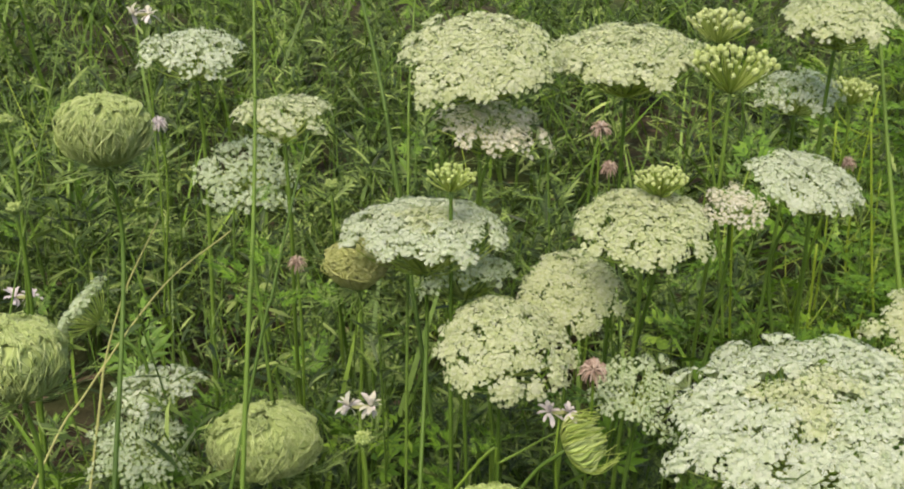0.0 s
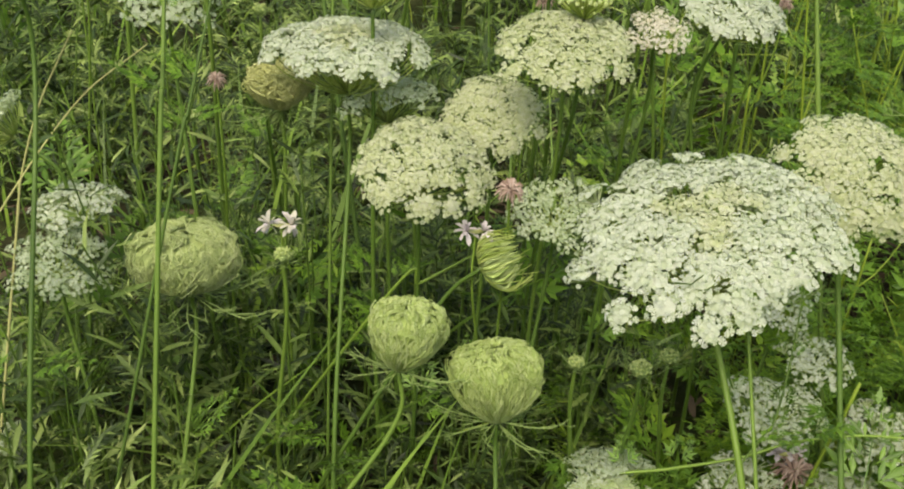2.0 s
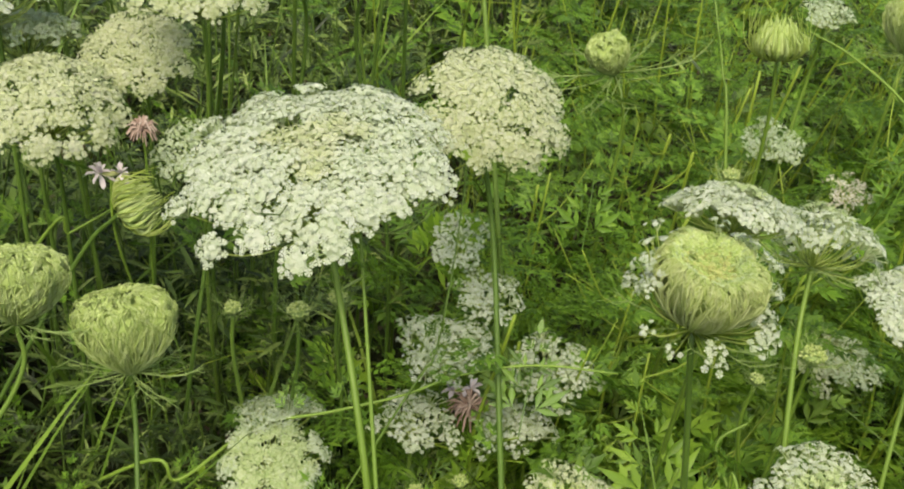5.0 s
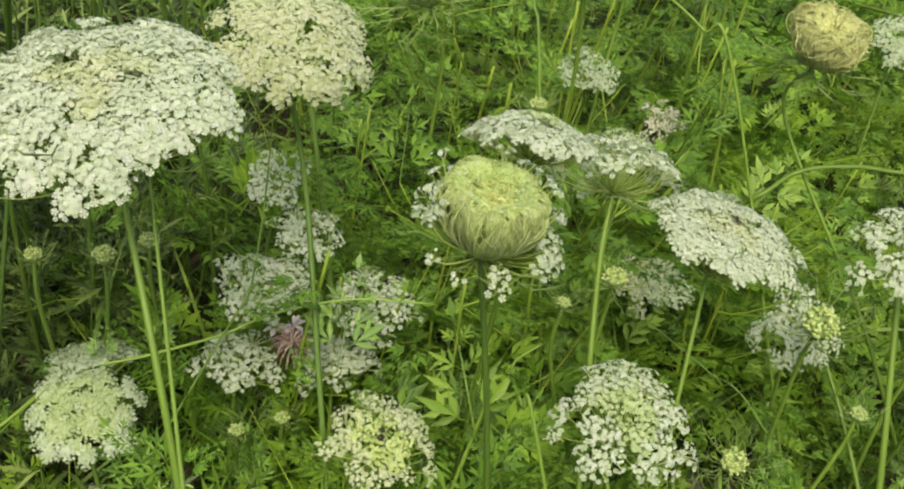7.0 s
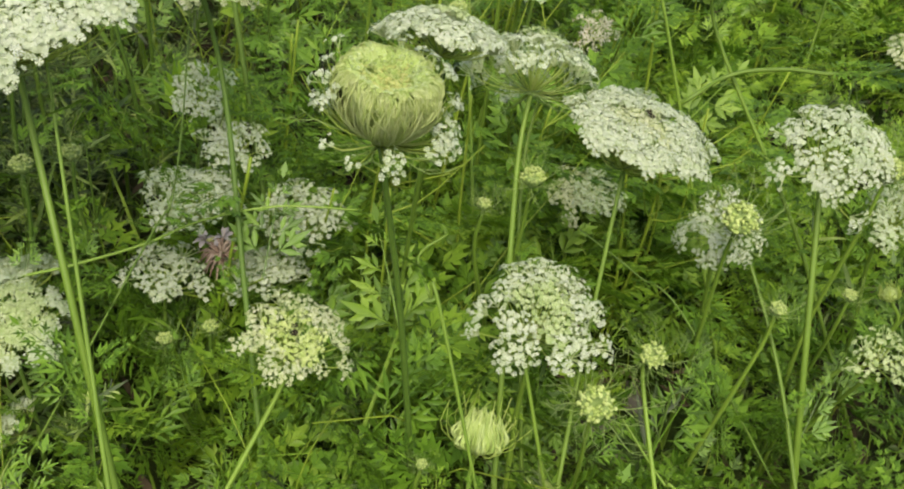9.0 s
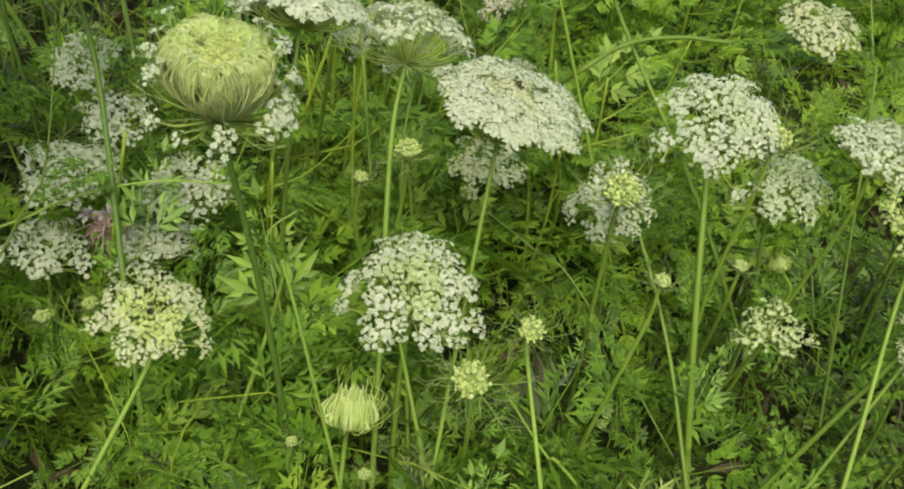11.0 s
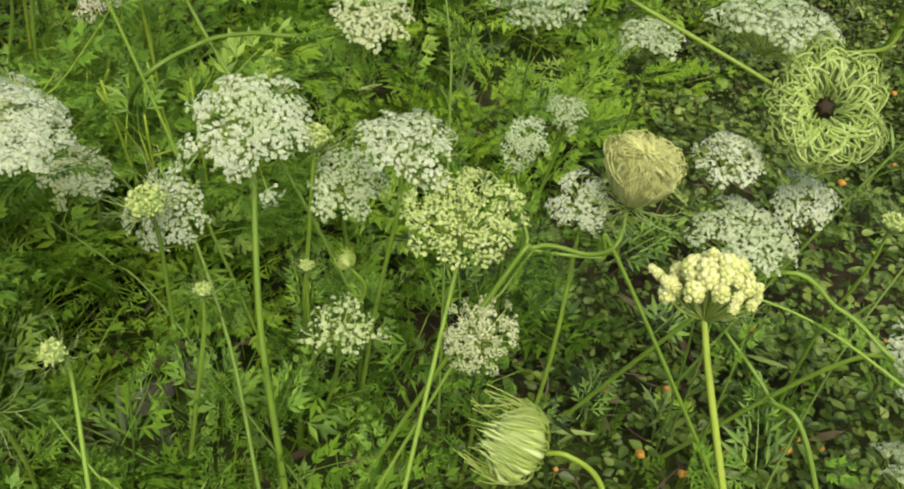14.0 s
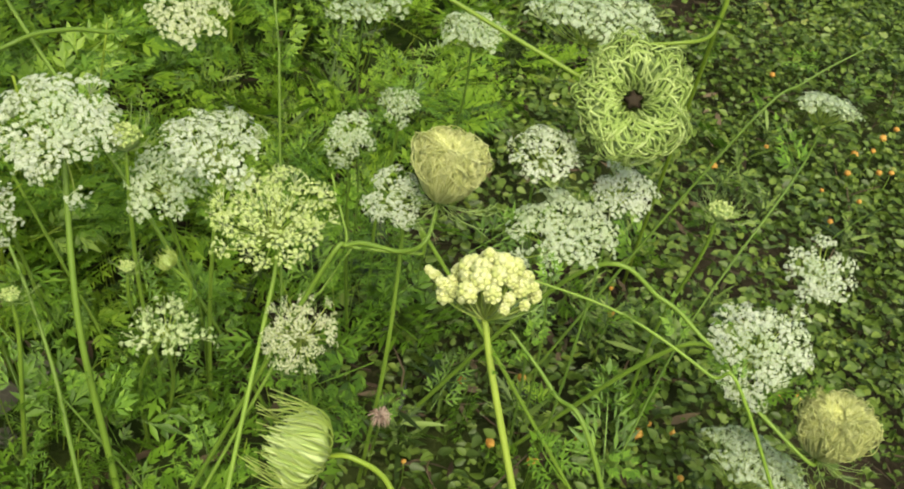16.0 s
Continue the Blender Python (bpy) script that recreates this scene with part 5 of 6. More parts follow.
carrot('umbel', (0.1758, 0.4197, 0.4101), (-0.1808, -0.1114, 0.9772), 0.1325, (0.2287, 0.1789), via=[(0.2061, 0.2895, 0.2000), (0.1948, 0.3448, 0.3000)], seed=24, colour='white', n=113, middle='cream', ragged=0.05, stem='stem', thick=0.0020)
carrot('umbel', (0.2863, 0.5048, 0.3970), (0.0182, -0.4320, 0.9017), 0.0900, (0.2978, 0.2721), via=[(0.2980, 0.3468, 0.1000), (0.2982, 0.4216, 0.2000), (0.2983, 0.4964, 0.3000)], seed=25, thick=0.0019, colour='cream', n=54, dome=0.4, stem='stem_dark')
carrot('nest', (-0.2160, 0.4317, 0.4353), (0.0000, 0.0400, 0.9990), 0.0500, (-0.2695, 0.3840), seed=26, colour='felt', style='globe', flat=0.84, stem='stem_dark')
carrot('umbel', (-0.2500, 0.5960, 0.3738), (-0.7947, 0.0488, 0.6050), 0.0488, (-0.2674, 0.6431), seed=27, colour='pale', n=35, stem='stem_dark')
carrot('umbel', (-0.2014, 0.5835, 0.3231), (-0.0143, 0.0412, 0.9990), 0.0561, (-0.2340, 0.5477), seed=28, colour='white', n=30, stem='stem_dark')
carrot('umbel', (-0.2048, 0.5413, 0.3038), (0.1067, -0.2811, 0.9537), 0.0602, (-0.2017, 0.5188), seed=29, colour='pale', n=36, stem='stem_dark')
carrot('nest', (-0.1202, 0.5383, 0.3081), (-0.0300, 0.1200, 0.9920), 0.0675, (-0.1407, 0.3946), seed=30, colour='felt', style='globe', flat=0.70, stem='stem_dark')
carrot('nest', (0.0232, 0.4494, 0.3180), (0.1600, 0.3400, 0.9260), 0.0473, (-0.1321, 0.3384), seed=31, flat=0.9, stem='stem_dark')
carrot('nest', (0.0766, 0.4398, 0.2920), (-0.0300, 0.3600, 0.9320), 0.0539, (0.0996, 0.2661), seed=32, flat=0.9, stem='stem_dark')
daisy((-0.0601, 0.5579, 0.3227), (0.0000, 0.0000, 1.0000), 0.0340, (-0.0580, 0.5944), seed=33)
clover((0.0857, 0.5240, 0.3726), (0.0000, 0.0000, 1.0000), 0.0174, (0.0585, 0.5312), seed=34)
daisy((0.0657, 0.5199, 0.3442), (0.0000, 0.0000, 1.0000), 0.0282, (0.0891, 0.5370), seed=35, colour='lilac')
clover((-0.1018, 0.5993, 0.4076), (0.0000, 0.0000, 1.0000), 0.0121, (-0.1025, 0.6490), seed=36)
daisy((-0.3720, 0.7787, 0.2867), (0.0000, 0.0000, 1.0000), 0.0350, (-0.3661, 0.7363), seed=37, colour='lilac')
daisy((-0.2695, 0.8823, 0.5087), (0.0000, 0.0000, 1.0000), 0.0350, (-0.2892, 0.8771), seed=38)
clover((-0.2375, 0.7864, 0.4420), (0.0000, 0.0000, 1.0000), 0.0140, (-0.2765, 0.7920), seed=39, colour='lilac')
clover((0.1366, 0.8901, 0.4029), (0.0000, 0.0000, 1.0000), 0.0180, (0.1176, 0.8498), seed=40)
clover((0.1456, 0.8814, 0.3679), (0.0000, 0.0000, 1.0000), 0.0160, (0.1269, 0.9465), seed=41)
clover((0.3920, 0.9462, 0.3483), (0.0000, 0.0000, 1.0000), 0.0160, (0.3614, 0.9634), seed=42)
carrot('brush', (0.0814, 0.5124, 0.3277), (0.8605, -0.0973, 0.5000), 0.0300, (-0.1128, 0.4818), seed=43, stem='stem_dark')
carrot('bud', (-0.1620, 0.7819, 0.2935), (0.0000, 0.0000, 1.0000), 0.0130, (-0.1875, 0.8251), seed=44, stem='stem_dark')
carrot('bud', (-0.0602, 0.6560, 0.3013), (0.0000, 0.0000, 1.0000), 0.0130, (-0.0716, 0.6447), seed=45, stem='stem_dark')
carrot('bud', (-0.3289, 0.7033, 0.4027), (0.0000, 0.0000, 1.0000), 0.0130, (-0.3747, 0.7442), seed=46, stem='stem_dark')
carrot('bud', (-0.0556, 0.5250, 0.3213), (0.0000, 0.0000, 1.0000), 0.0130, (-0.0669, 0.5337), seed=47, stem='stem_dark')
carrot('bud', (-0.3363, 0.7311, 0.4624), (0.0000, 0.0000, 1.0000), 0.0130, (-0.3777, 0.7667), seed=48, stem='stem_dark')
carrot('bud', (-0.1045, 0.8199, 0.3750), (0.0000, 0.0000, 1.0000), 0.0130, (-0.1047, 0.8352), seed=49, stem='stem_dark')
carrot('nest', (0.4162, 0.6569, 0.3644), (-0.4142, 0.0838, 0.9063), 0.0350, (0.4480, 0.6510), seed=50, colour='nest', flat=0.9, bract=1.5)
carrot('bud', (0.4488, 0.4963, 0.3538), (0.0000, 0.0000, 1.0000), 0.0119, (0.4677, 0.5444), seed=51)
carrot('umbel', (0.5502, 0.6181, 0.3098), (-0.1601, -0.2545, 0.9537), 0.0473, (0.5263, 0.6205), seed=52, colour='pale', n=26)
carrot('umbel', (0.6172, 0.5985, 0.2747), (-0.3018, -0.3987, 0.8660), 0.0320, (0.5879, 0.5843), seed=53, colour='pinkish', n=19)
carrot('brush', (0.4982, 0.5677, 0.4175), (-0.1702, 0.0344, 0.9848), 0.0332, (0.5211, 0.5661), seed=54)
carrot('umbel', (0.5769, 0.6392, 0.4074), (-0.1862, -0.2869, 0.9397), 0.0345, (0.5918, 0.6264), seed=55, colour='pale', n=21)
carrot('nest', (0.6611, 0.6491, 0.3966), (0.1500, 0.2500, 0.9560), 0.0500, (0.6727, 0.6255), seed=56, colour='nest')
carrot('nest', (0.6566, 0.4949, 0.3970), (-0.1000, -0.2500, 0.9600), 0.0500, (0.8018, 0.3061), seed=57, colour='tan', style='hollow')
carrot('umbel', (0.9414, 0.7060, 0.2906), (-0.4590, -0.4500, 0.7660), 0.0610, (0.9507, 0.6907), seed=58, colour='pale', n=26)
carrot('bowl', (0.3430, 0.3160, 0.4065), (0.0000, -0.0400, 0.9990), 0.0490, (0.3980, 0.2900), seed=59, stem='stem_dark', thick=0.0018, via=[(0.3661, 0.3084, 0.2458)])
carrot('umbel', (0.4035, 0.4057, 0.3826), (0.1869, 0.3790, 0.9063), 0.0737, (0.3922, 0.3866), seed=60, colour='white', middle='greenish', n=54, dome=0.42, depth=0.13)
carrot('umbel', (0.4747, 0.4240, 0.3442), (0.2700, 0.5100, 0.8170), 0.0840, (0.4007, 0.1786), via=[(0.4191, 0.2476, 0.1000), (0.4375, 0.3165, 0.2000), (0.4559, 0.3855, 0.3000)], seed=61, colour='white', middle='greenish', n=44, m=17, pack=1.1, dome=0.60, depth=0.12, ragged=0.12, droop=-0.25, thick=0.0018)
carrot('umbel', (0.5152, 0.3562, 0.3454), (0.1489, -0.0480, 0.9877), 0.0878, (0.3930, 0.1274), via=[(0.4332, 0.2069, 0.1000), (0.4735, 0.2865, 0.2000)], seed=62, colour='white', n=78, eye=True, middle='cream')
carrot('umbel', (0.4506, 0.3104, 0.2509), (-0.1309, -0.2233, 0.9659), 0.0761, (0.4407, 0.2540), via=[(0.4469, 0.2908, 0.1000), (0.4500, 0.3080, 0.1700)], seed=63, thick=0.0019, colour='white', dome=0.35, n=44, middle='greenish', mid=0.5)
carrot('umbel', (0.3062, 0.3169, 0.2543), (0.0865, -0.2545, 0.9632), 0.0557, (0.1780, 0.2341), seed=64, colour='cream', eye=True, n=40, middle='young', mid=0.55)
carrot('bud', (0.5936, 0.3378, 0.2836), (-0.2288, -0.2542, 0.9397), 0.0253, (0.6245, 0.3550), seed=65)
carrot('umbel', (0.6120, 0.3675, 0.2473), (-0.4676, -0.5304, 0.7071), 0.0533, (0.6702, 0.4051), seed=66, colour='white', dome=0.5, n=30)
carrot('umbel', (0.6637, 0.3518, 0.3167), (-0.1723, -0.3859, 0.9063), 0.0750, (0.6567, 0.2108), via=[(0.6549, 0.2547, 0.1000), (0.6532, 0.2986, 0.2000)], seed=67, colour='white', dome=0.5, stem='stem', thick=0.0024, n=44, middle='pale')
carrot('umbel', (0.7224, 0.3331, 0.2741), (-0.1538, -0.2584, 0.9537), 0.0524, (0.7565, 0.3436), seed=68, colour='pale', n=31)
carrot('umbel', (0.7441, 0.2972, 0.3299), (0.0000, 0.0000, 1.0000), 0.0619, (0.7543, 0.3392), seed=69, colour='white', n=36)
carrot('bud', (0.7014, 0.3398, 0.3099), (0.0000, 0.0000, 1.0000), 0.0228, (0.7254, 0.3472), seed=70)
carrot('umbel', (0.7608, 0.2446, 0.3100), (-0.1399, -0.1652, 0.9763), 0.0739, (0.6517, 0.0939), seed=71, colour='young', n=52, m=18, size=0.2, pack=1.05, dome=0.2)
carrot('umbel', (0.7685, 0.2137, 0.2314), (-0.3946, -0.4162, 0.8192), 0.0488, (0.7942, 0.2283), seed=72, colour='buff', n=44, m=18, size=0.21, pack=1.05, dome=0.55)
carrot('umbel', (0.8366, 0.2318, 0.3102), (-0.4986, -0.4559, 0.7373), 0.0377, (0.8422, 0.2314), seed=73, colour='white', dome=0.5, n=26)
carrot('nest', (0.8578, 0.2129, 0.3438), (0.2000, 0.1500, 0.9680), 0.0450, (0.6634, 0.2236), seed=74, colour='tan', flat=1.0, style='hollow', via=[(0.7802, 0.2235, 0.2595), (0.8039, 0.2234, 0.2894), (0.8263, 0.2002, 0.2974), (0.8366, 0.1914, 0.3108)])
carrot('knob', (0.8150, 0.0960, 0.3670), (0.3000, 0.3500, 0.8870), 0.0455, (0.8260, -0.1550), via=[(0.8185, -0.0450, 0.1600), (0.8104, 0.0649, 0.3187)], seed=75, spin=-0.5, n=38, tilt=0.12, dome=0.75, size=1.12, depth=0.30, horn=True, stem='stem_lime', thick=0.002)
carrot('nest', (0.9754, 0.2001, 0.3779), (-0.5037, -0.5847, 0.6359), 0.0721, (1.3068, 1.6133), seed=76, flat=0.75, bract=0.3, stem='stem_lime', style='wreath', colour='curl', via=[(0.8538, 0.3617, 0.4179), (0.8956, 0.2996, 0.4029), (0.9494, 0.2255, 0.3846)])
carrot('brush', (0.7163, 0.0954, 0.2940), (-0.8036, 0.3686, 0.4672), 0.0357, (0.7658, -0.0702), seed=77, spread=0.65, wisps=60, stem='stem_lime', via=[(0.7579, 0.0359, 0.2365), (0.7558, 0.0650, 0.2765), (0.7400, 0.0782, 0.2934)])
carrot('umbel', (0.9297, 0.2153, 0.3371), (-0.1547, -0.1513, 0.9763), 0.0427, (0.9714, 0.2050), seed=78, colour='white', dome=0.45, n=26, thick=0.0009, stem='stem_dark', leafy=0)
carrot('umbel', (0.9834, 0.1921, 0.3095), (-0.3294, -0.2648, 0.9063), 0.0417, (0.9659, 0.1673), seed=79, colour='white', dome=0.4, n=24, thick=0.0009, stem='stem_dark', leafy=0)
carrot('umbel', (0.9422, 0.1911, 0.2899), (-0.1938, -0.1715, 0.9659), 0.0630, (0.9855, 0.2129), seed=80, colour='pale', n=35, thick=0.0009, stem='stem_dark', leafy=0)
carrot('umbel', (1.0389, 0.0815, 0.2454), (-0.5004, -0.2803, 0.8192), 0.0672, (0.8808, 0.2644), seed=81, colour='white', dome=0.55, n=44, middle='pale', via=[(0.9576, 0.1819, 0.2507), (0.9985, 0.1380, 0.2537), (1.0135, 0.0982, 0.2434)])
carrot('umbel', (1.0489, 0.0488, 0.1611), (0.3814, 0.1820, 0.9063), 0.0740, (1.0471, 0.0283), seed=82, colour='pale', n=42, thick=0.0009, stem='stem_dark', leafy=0)
carrot('nest', (1.0676, 0.0227, 0.2174), (0.1200, 0.0800, 0.9890), 0.0485, (0.9609, 0.2077), seed=83, colour='tan', flat=1.0, style='hollow', via=[(1.0057, 0.1152, 0.2283), (1.0283, 0.0684, 0.2169), (1.0484, 0.0180, 0.2005)])
carrot('umbel', (1.0933, 0.0992, 0.2851), (-0.5666, -0.3035, 0.7660), 0.0408, (1.1426, 0.1182), seed=84, colour='white', n=24, middle='pale', thick=0.0009, stem='stem_dark', leafy=0)
carrot('umbel', (1.1708, 0.1983, 0.3361), (0.2889, 0.1831, 0.9397), 0.0471, (0.9885, 0.1122), seed=85, colour='pale', n=28, thick=0.0009, stem='stem_dark', leafy=0)
carrot('umbel', (0.8416, 0.3098, 0.2987), (-0.3757, -0.5990, 0.7071), 0.0330, (0.8731, 0.3190), seed=86, colour='pale', n=20)
carrot('umbel', (0.8987, 0.3452, 0.2923), (-0.1719, -0.2467, 0.9537), 0.0259, (0.9171, 0.3732), seed=87, colour='pale', n=14)
carrot('umbel', (0.7035, 0.2763, 0.2001), (-0.1011, -0.2832, 0.9537), 0.0452, (0.7095, 0.3291), seed=88, colour='greenish', n=18, m=12)
carrot('umbel', (0.7638, 0.4056, 0.3513), (-0.0885, -0.1494, 0.9848), 0.0519, (0.6558, 0.7540), seed=89, colour='cream', n=33, stem='stem', via=[(0.6211, 0.4893, 0.2605), (0.6662, 0.4834, 0.2954), (0.6982, 0.4649, 0.3109), (0.7202, 0.4439, 0.3183), (0.7419, 0.4248, 0.3273), (0.7544, 0.4162, 0.3412), (0.7619, 0.4139, 0.3582)])
carrot('umbel', (0.8798, 0.3792, 0.3645), (0.0000, 0.0000, 1.0000), 0.0587, (0.9012, 0.3908), seed=90, colour='pale', n=31, thick=0.0009, stem='stem_dark', leafy=0)
carrot('umbel', (0.9302, 0.3155, 0.3648), (-0.0965, -0.0879, 0.9914), 0.0418, (0.9580, 0.3725), seed=91, colour='pale', n=24, thick=0.0009, stem='stem_dark', leafy=0)
carrot('umbel', (1.0071, 0.2877, 0.3853), (0.0295, 0.0321, 0.9990), 0.0833, (1.1925, 0.3385), seed=92, colour='pale', n=42, stem='stem_lime', via=[(1.0987, 0.2636, 0.3946), (1.0775, 0.2467, 0.3805), (1.0471, 0.2488, 0.3773)])
carrot('bud', (0.6168, 0.3004, 0.2372), (0.0000, 0.0000, 1.0000), 0.0123, (0.6000, 0.3113), seed=93)
carrot('bud', (0.6901, 0.3135, 0.2243), (0.0000, 0.0000, 1.0000), 0.0109, (0.7017, 0.3394), seed=94)
carrot('brush', (0.7142, 0.3048, 0.2297), (-0.4574, 0.2019, 0.8660), 0.0109, (0.6972, 0.3205), seed=95)
carrot('bud', (0.5247, 0.2915, 0.2222), (-0.2687, -0.3262, 0.9063), 0.0183, (0.5274, 0.1583), seed=96)
carrot('bud', (0.4797, 0.2731, 0.2087), (-0.2963, -0.4027, 0.8660), 0.0246, (0.4961, 0.3102), seed=97)
carrot('brush', (0.4074, 0.2745, 0.2014), (0.1117, 0.2146, 0.9703), 0.0298, (0.3579, 0.1643), seed=98, spread=1.3, wisps=26)
carrot('bud', (0.4658, 0.3816, 0.2989), (0.0000, 0.0000, 1.0000), 0.0160, (0.4480, 0.3516), seed=99)
carrot('bud', (0.4406, 0.3900, 0.2748), (0.0000, 0.0000, 1.0000), 0.0099, (0.4489, 0.3875), seed=100)
carrot('bud', (0.2767, 0.4243, 0.1659), (0.0000, 0.0000, 1.0000), 0.0106, (0.2813, 0.3979), seed=101, stem='stem_dark')
carrot('bud', (0.2470, 0.4214, 0.1630), (0.0000, 0.0000, 1.0000), 0.0111, (0.2860, 0.4234), seed=102, stem='stem_dark')
carrot('bud', (0.3736, 0.2732, 0.1823), (0.0000, 0.0000, 1.0000), 0.0073, (0.4243, 0.2928), seed=103)
carrot('bud', (0.4100, 0.2471, 0.1737), (0.0000, 0.0000, 1.0000), 0.0083, (0.3925, 0.2281), seed=104)
carrot('bud', (0.2032, 0.5206, 0.2456), (0.0000, 0.0000, 1.0000), 0.0141, (0.2209, 0.5472), seed=105, stem='stem_dark')
carrot('umbel', (0.2751, 0.4964, 0.2205), (-0.0027, -0.0435, 0.9990), 0.0647, (0.2576, 0.5245), seed=106, colour='white', n=27, stem='stem_dark')
carrot('umbel', (0.3516, 0.4905, 0.2033), (0.0000, 0.0000, 1.0000), 0.0624, (0.3555, 0.4912), seed=107, colour='white', n=24)
carrot('umbel', (0.2518, 0.4697, 0.1801), (0.0000, 0.0000, 1.0000), 0.0512, (0.2518, 0.4358), seed=108, colour='white', n=21, stem='stem_dark')
carrot('umbel', (0.3191, 0.4641, 0.1751), (0.0190, 0.1291, 0.9914), 0.0572, (0.2960, 0.3845), seed=109, colour='white', n=22)
carrot('umbel', (0.2925, 0.5595, 0.2627), (-0.0284, -0.3408, 0.9397), 0.0481, (0.2742, 0.5277), seed=110, colour='white', n=18, stem='stem_dark')
carrot('umbel', (0.3069, 0.5304, 0.2393), (-0.0145, -0.1297, 0.9914), 0.0484, (0.2719, 0.4787), seed=111, colour='white', n=18)
clover((0.2936, 0.4838, 0.1752), (0.0000, 0.0000, 1.0000), 0.0300, (0.2685, 0.4779), seed=112, colour='pink')
daisy((0.2893, 0.4927, 0.1825), (0.0000, 0.0000, 1.0000), 0.0320, (0.2827, 0.4783), seed=113, colour='lilac')
carrot('umbel', (0.1559, 0.4306, 0.1859), (0.0244, -0.3819, 0.9239), 0.0637, (0.1601, 0.4190), seed=114, colour='pale', n=52, stem='stem_dark', middle='greenish', mid=0.8)
carrot('umbel', (0.1617, 0.4812, 0.1844), (-0.0194, 0.4222, 0.9063), 0.0525, (0.1984, 0.4707), seed=115, colour='pale', n=33, stem='stem_dark')
carrot('umbel', (0.3024, 0.3711, 0.0454), (-0.0490, -0.2967, 0.9537), 0.0284, (0.3172, 0.4130), seed=116, colour='pale', n=19)
carrot('umbel', (0.3634, 0.3522, 0.0572), (-0.1401, -0.4400, 0.8870), 0.0164, (0.3690, 0.3974), seed=117, colour='pale', n=12)
carrot('umbel', (0.5693, 0.4891, 0.1968), (-0.1553, -0.2575, 0.9537), 0.0429, (0.5793, 0.4991), seed=118, colour='cream', n=26)
carrot('umbel', (0.1433, 0.4289, 0.0967), (-0.7131, 0.3340, 0.6164), 0.0422, (0.1618, 0.4469), seed=119, colour='pale', n=26, stem='stem_dark')
carrot('bud', (1.0745, 0.1794, 0.2772), (0.0000, 0.0000, 1.0000), 0.0185, (1.0771, 0.1881), seed=120)
carrot('bud', (0.1741, 0.4849, 0.2644), (0.0000, 0.0000, 1.0000), 0.0152, (0.1701, 0.5182), seed=121, stem='stem_dark')
carrot('bud', (0.1337, 0.4941, 0.2615), (0.0000, 0.0000, 1.0000), 0.0116, (0.1465, 0.5323), seed=122, stem='stem_dark')
carrot('umbel', (-0.2483, 0.5023, 0.1853), (-0.1723, 0.3417, 0.9239), 0.0421, (-0.2627, 0.5480), seed=123, colour='pale', n=28, stem='stem_dark')
carrot('umbel', (0.5787, 0.4764, 0.2035), (-0.1851, -0.2370, 0.9537), 0.0415, (0.5887, 0.4864), seed=124, colour='pale', n=21)
clover((0.8435, 0.2176, 0.1059), (0.0000, 0.0000, 1.0000), 0.0164, (0.8499, 0.2355), seed=125)
loose_stem([(-0.1312, 0.3011, 0.0000), (-0.1112, 0.4700, 0.4064), (-0.1087, 0.4911, 0.4517), (-0.1068, 0.5214, 0.5168), (-0.1074, 0.5597, 0.5989)], 0.0016, 'stem_dark', seed=500)
loose_stem([(0.0197, 0.5849, 0.0000), (-0.0427, 0.7431, 0.4006), (-0.0586, 0.7834, 0.4871), (-0.0745, 0.8122, 0.5488)], 0.0022, 'stem_dark', seed=501)
loose_stem([(-0.0358, 0.4989, 0.0000), (-0.0311, 0.6688, 0.4305), (-0.0303, 0.6982, 0.4935), (-0.0254, 0.7310, 0.5640)], 0.0013, 'stem_dark', seed=502)
loose_stem([(0.3515, 0.4693, 0.0000), (0.3181, 0.6360, 0.3601), (0.3091, 0.6809, 0.4565), (0.3030, 0.7189, 0.5380)], 0.0023, 'stem_dark', seed=503)
loose_stem([(-0.2690, 0.4018, 0.0000), (-0.2301, 0.5497, 0.3171), (-0.2264, 0.5639, 0.3477), (-0.2133, 0.5845, 0.3919), (-0.1908, 0.6051, 0.4360)], 0.0010, 'stem_dry', seed=504)
loose_stem([(-0.4073, 0.4302, 0.0000), (-0.2714, 0.5323, 0.2798), (-0.2376, 0.5576, 0.3341), (-0.1889, 0.5861, 0.3953), (-0.1439, 0.6020, 0.4292)], 0.0009, 'stem_dry', seed=505)
loose_stem([(-0.2026, 0.3791, 0.0000), (-0.1211, 0.5283, 0.3659), (-0.1106, 0.5476, 0.4073), (-0.1000, 0.5685, 0.4520), (-0.0877, 0.5908, 0.4999)], 0.0013, 'stem_dark', seed=506)
loose_stem([(-0.4081, 0.5593, 0.0000), (-0.3426, 0.7162, 0.3430), (-0.3289, 0.7489, 0.4130), (-0.3153, 0.7777, 0.4747), (-0.3017, 0.8122, 0.5488)], 0.0009, 'stem_dark', seed=507)
loose_stem([(-0.0837, 0.5326, 0.0000), (0.0717, 0.4637, 0.1606), (0.0968, 0.4526, 0.1548), (0.1449, 0.4623, 0.1874), (0.1960, 0.4584, 0.2021), (0.2398, 0.4556, 0.2154), (0.2764, 0.4558, 0.2300), (0.3238, 0.4499, 0.2403), (0.3744, 0.4366, 0.2416)], 0.0014, 'stem', seed=508)
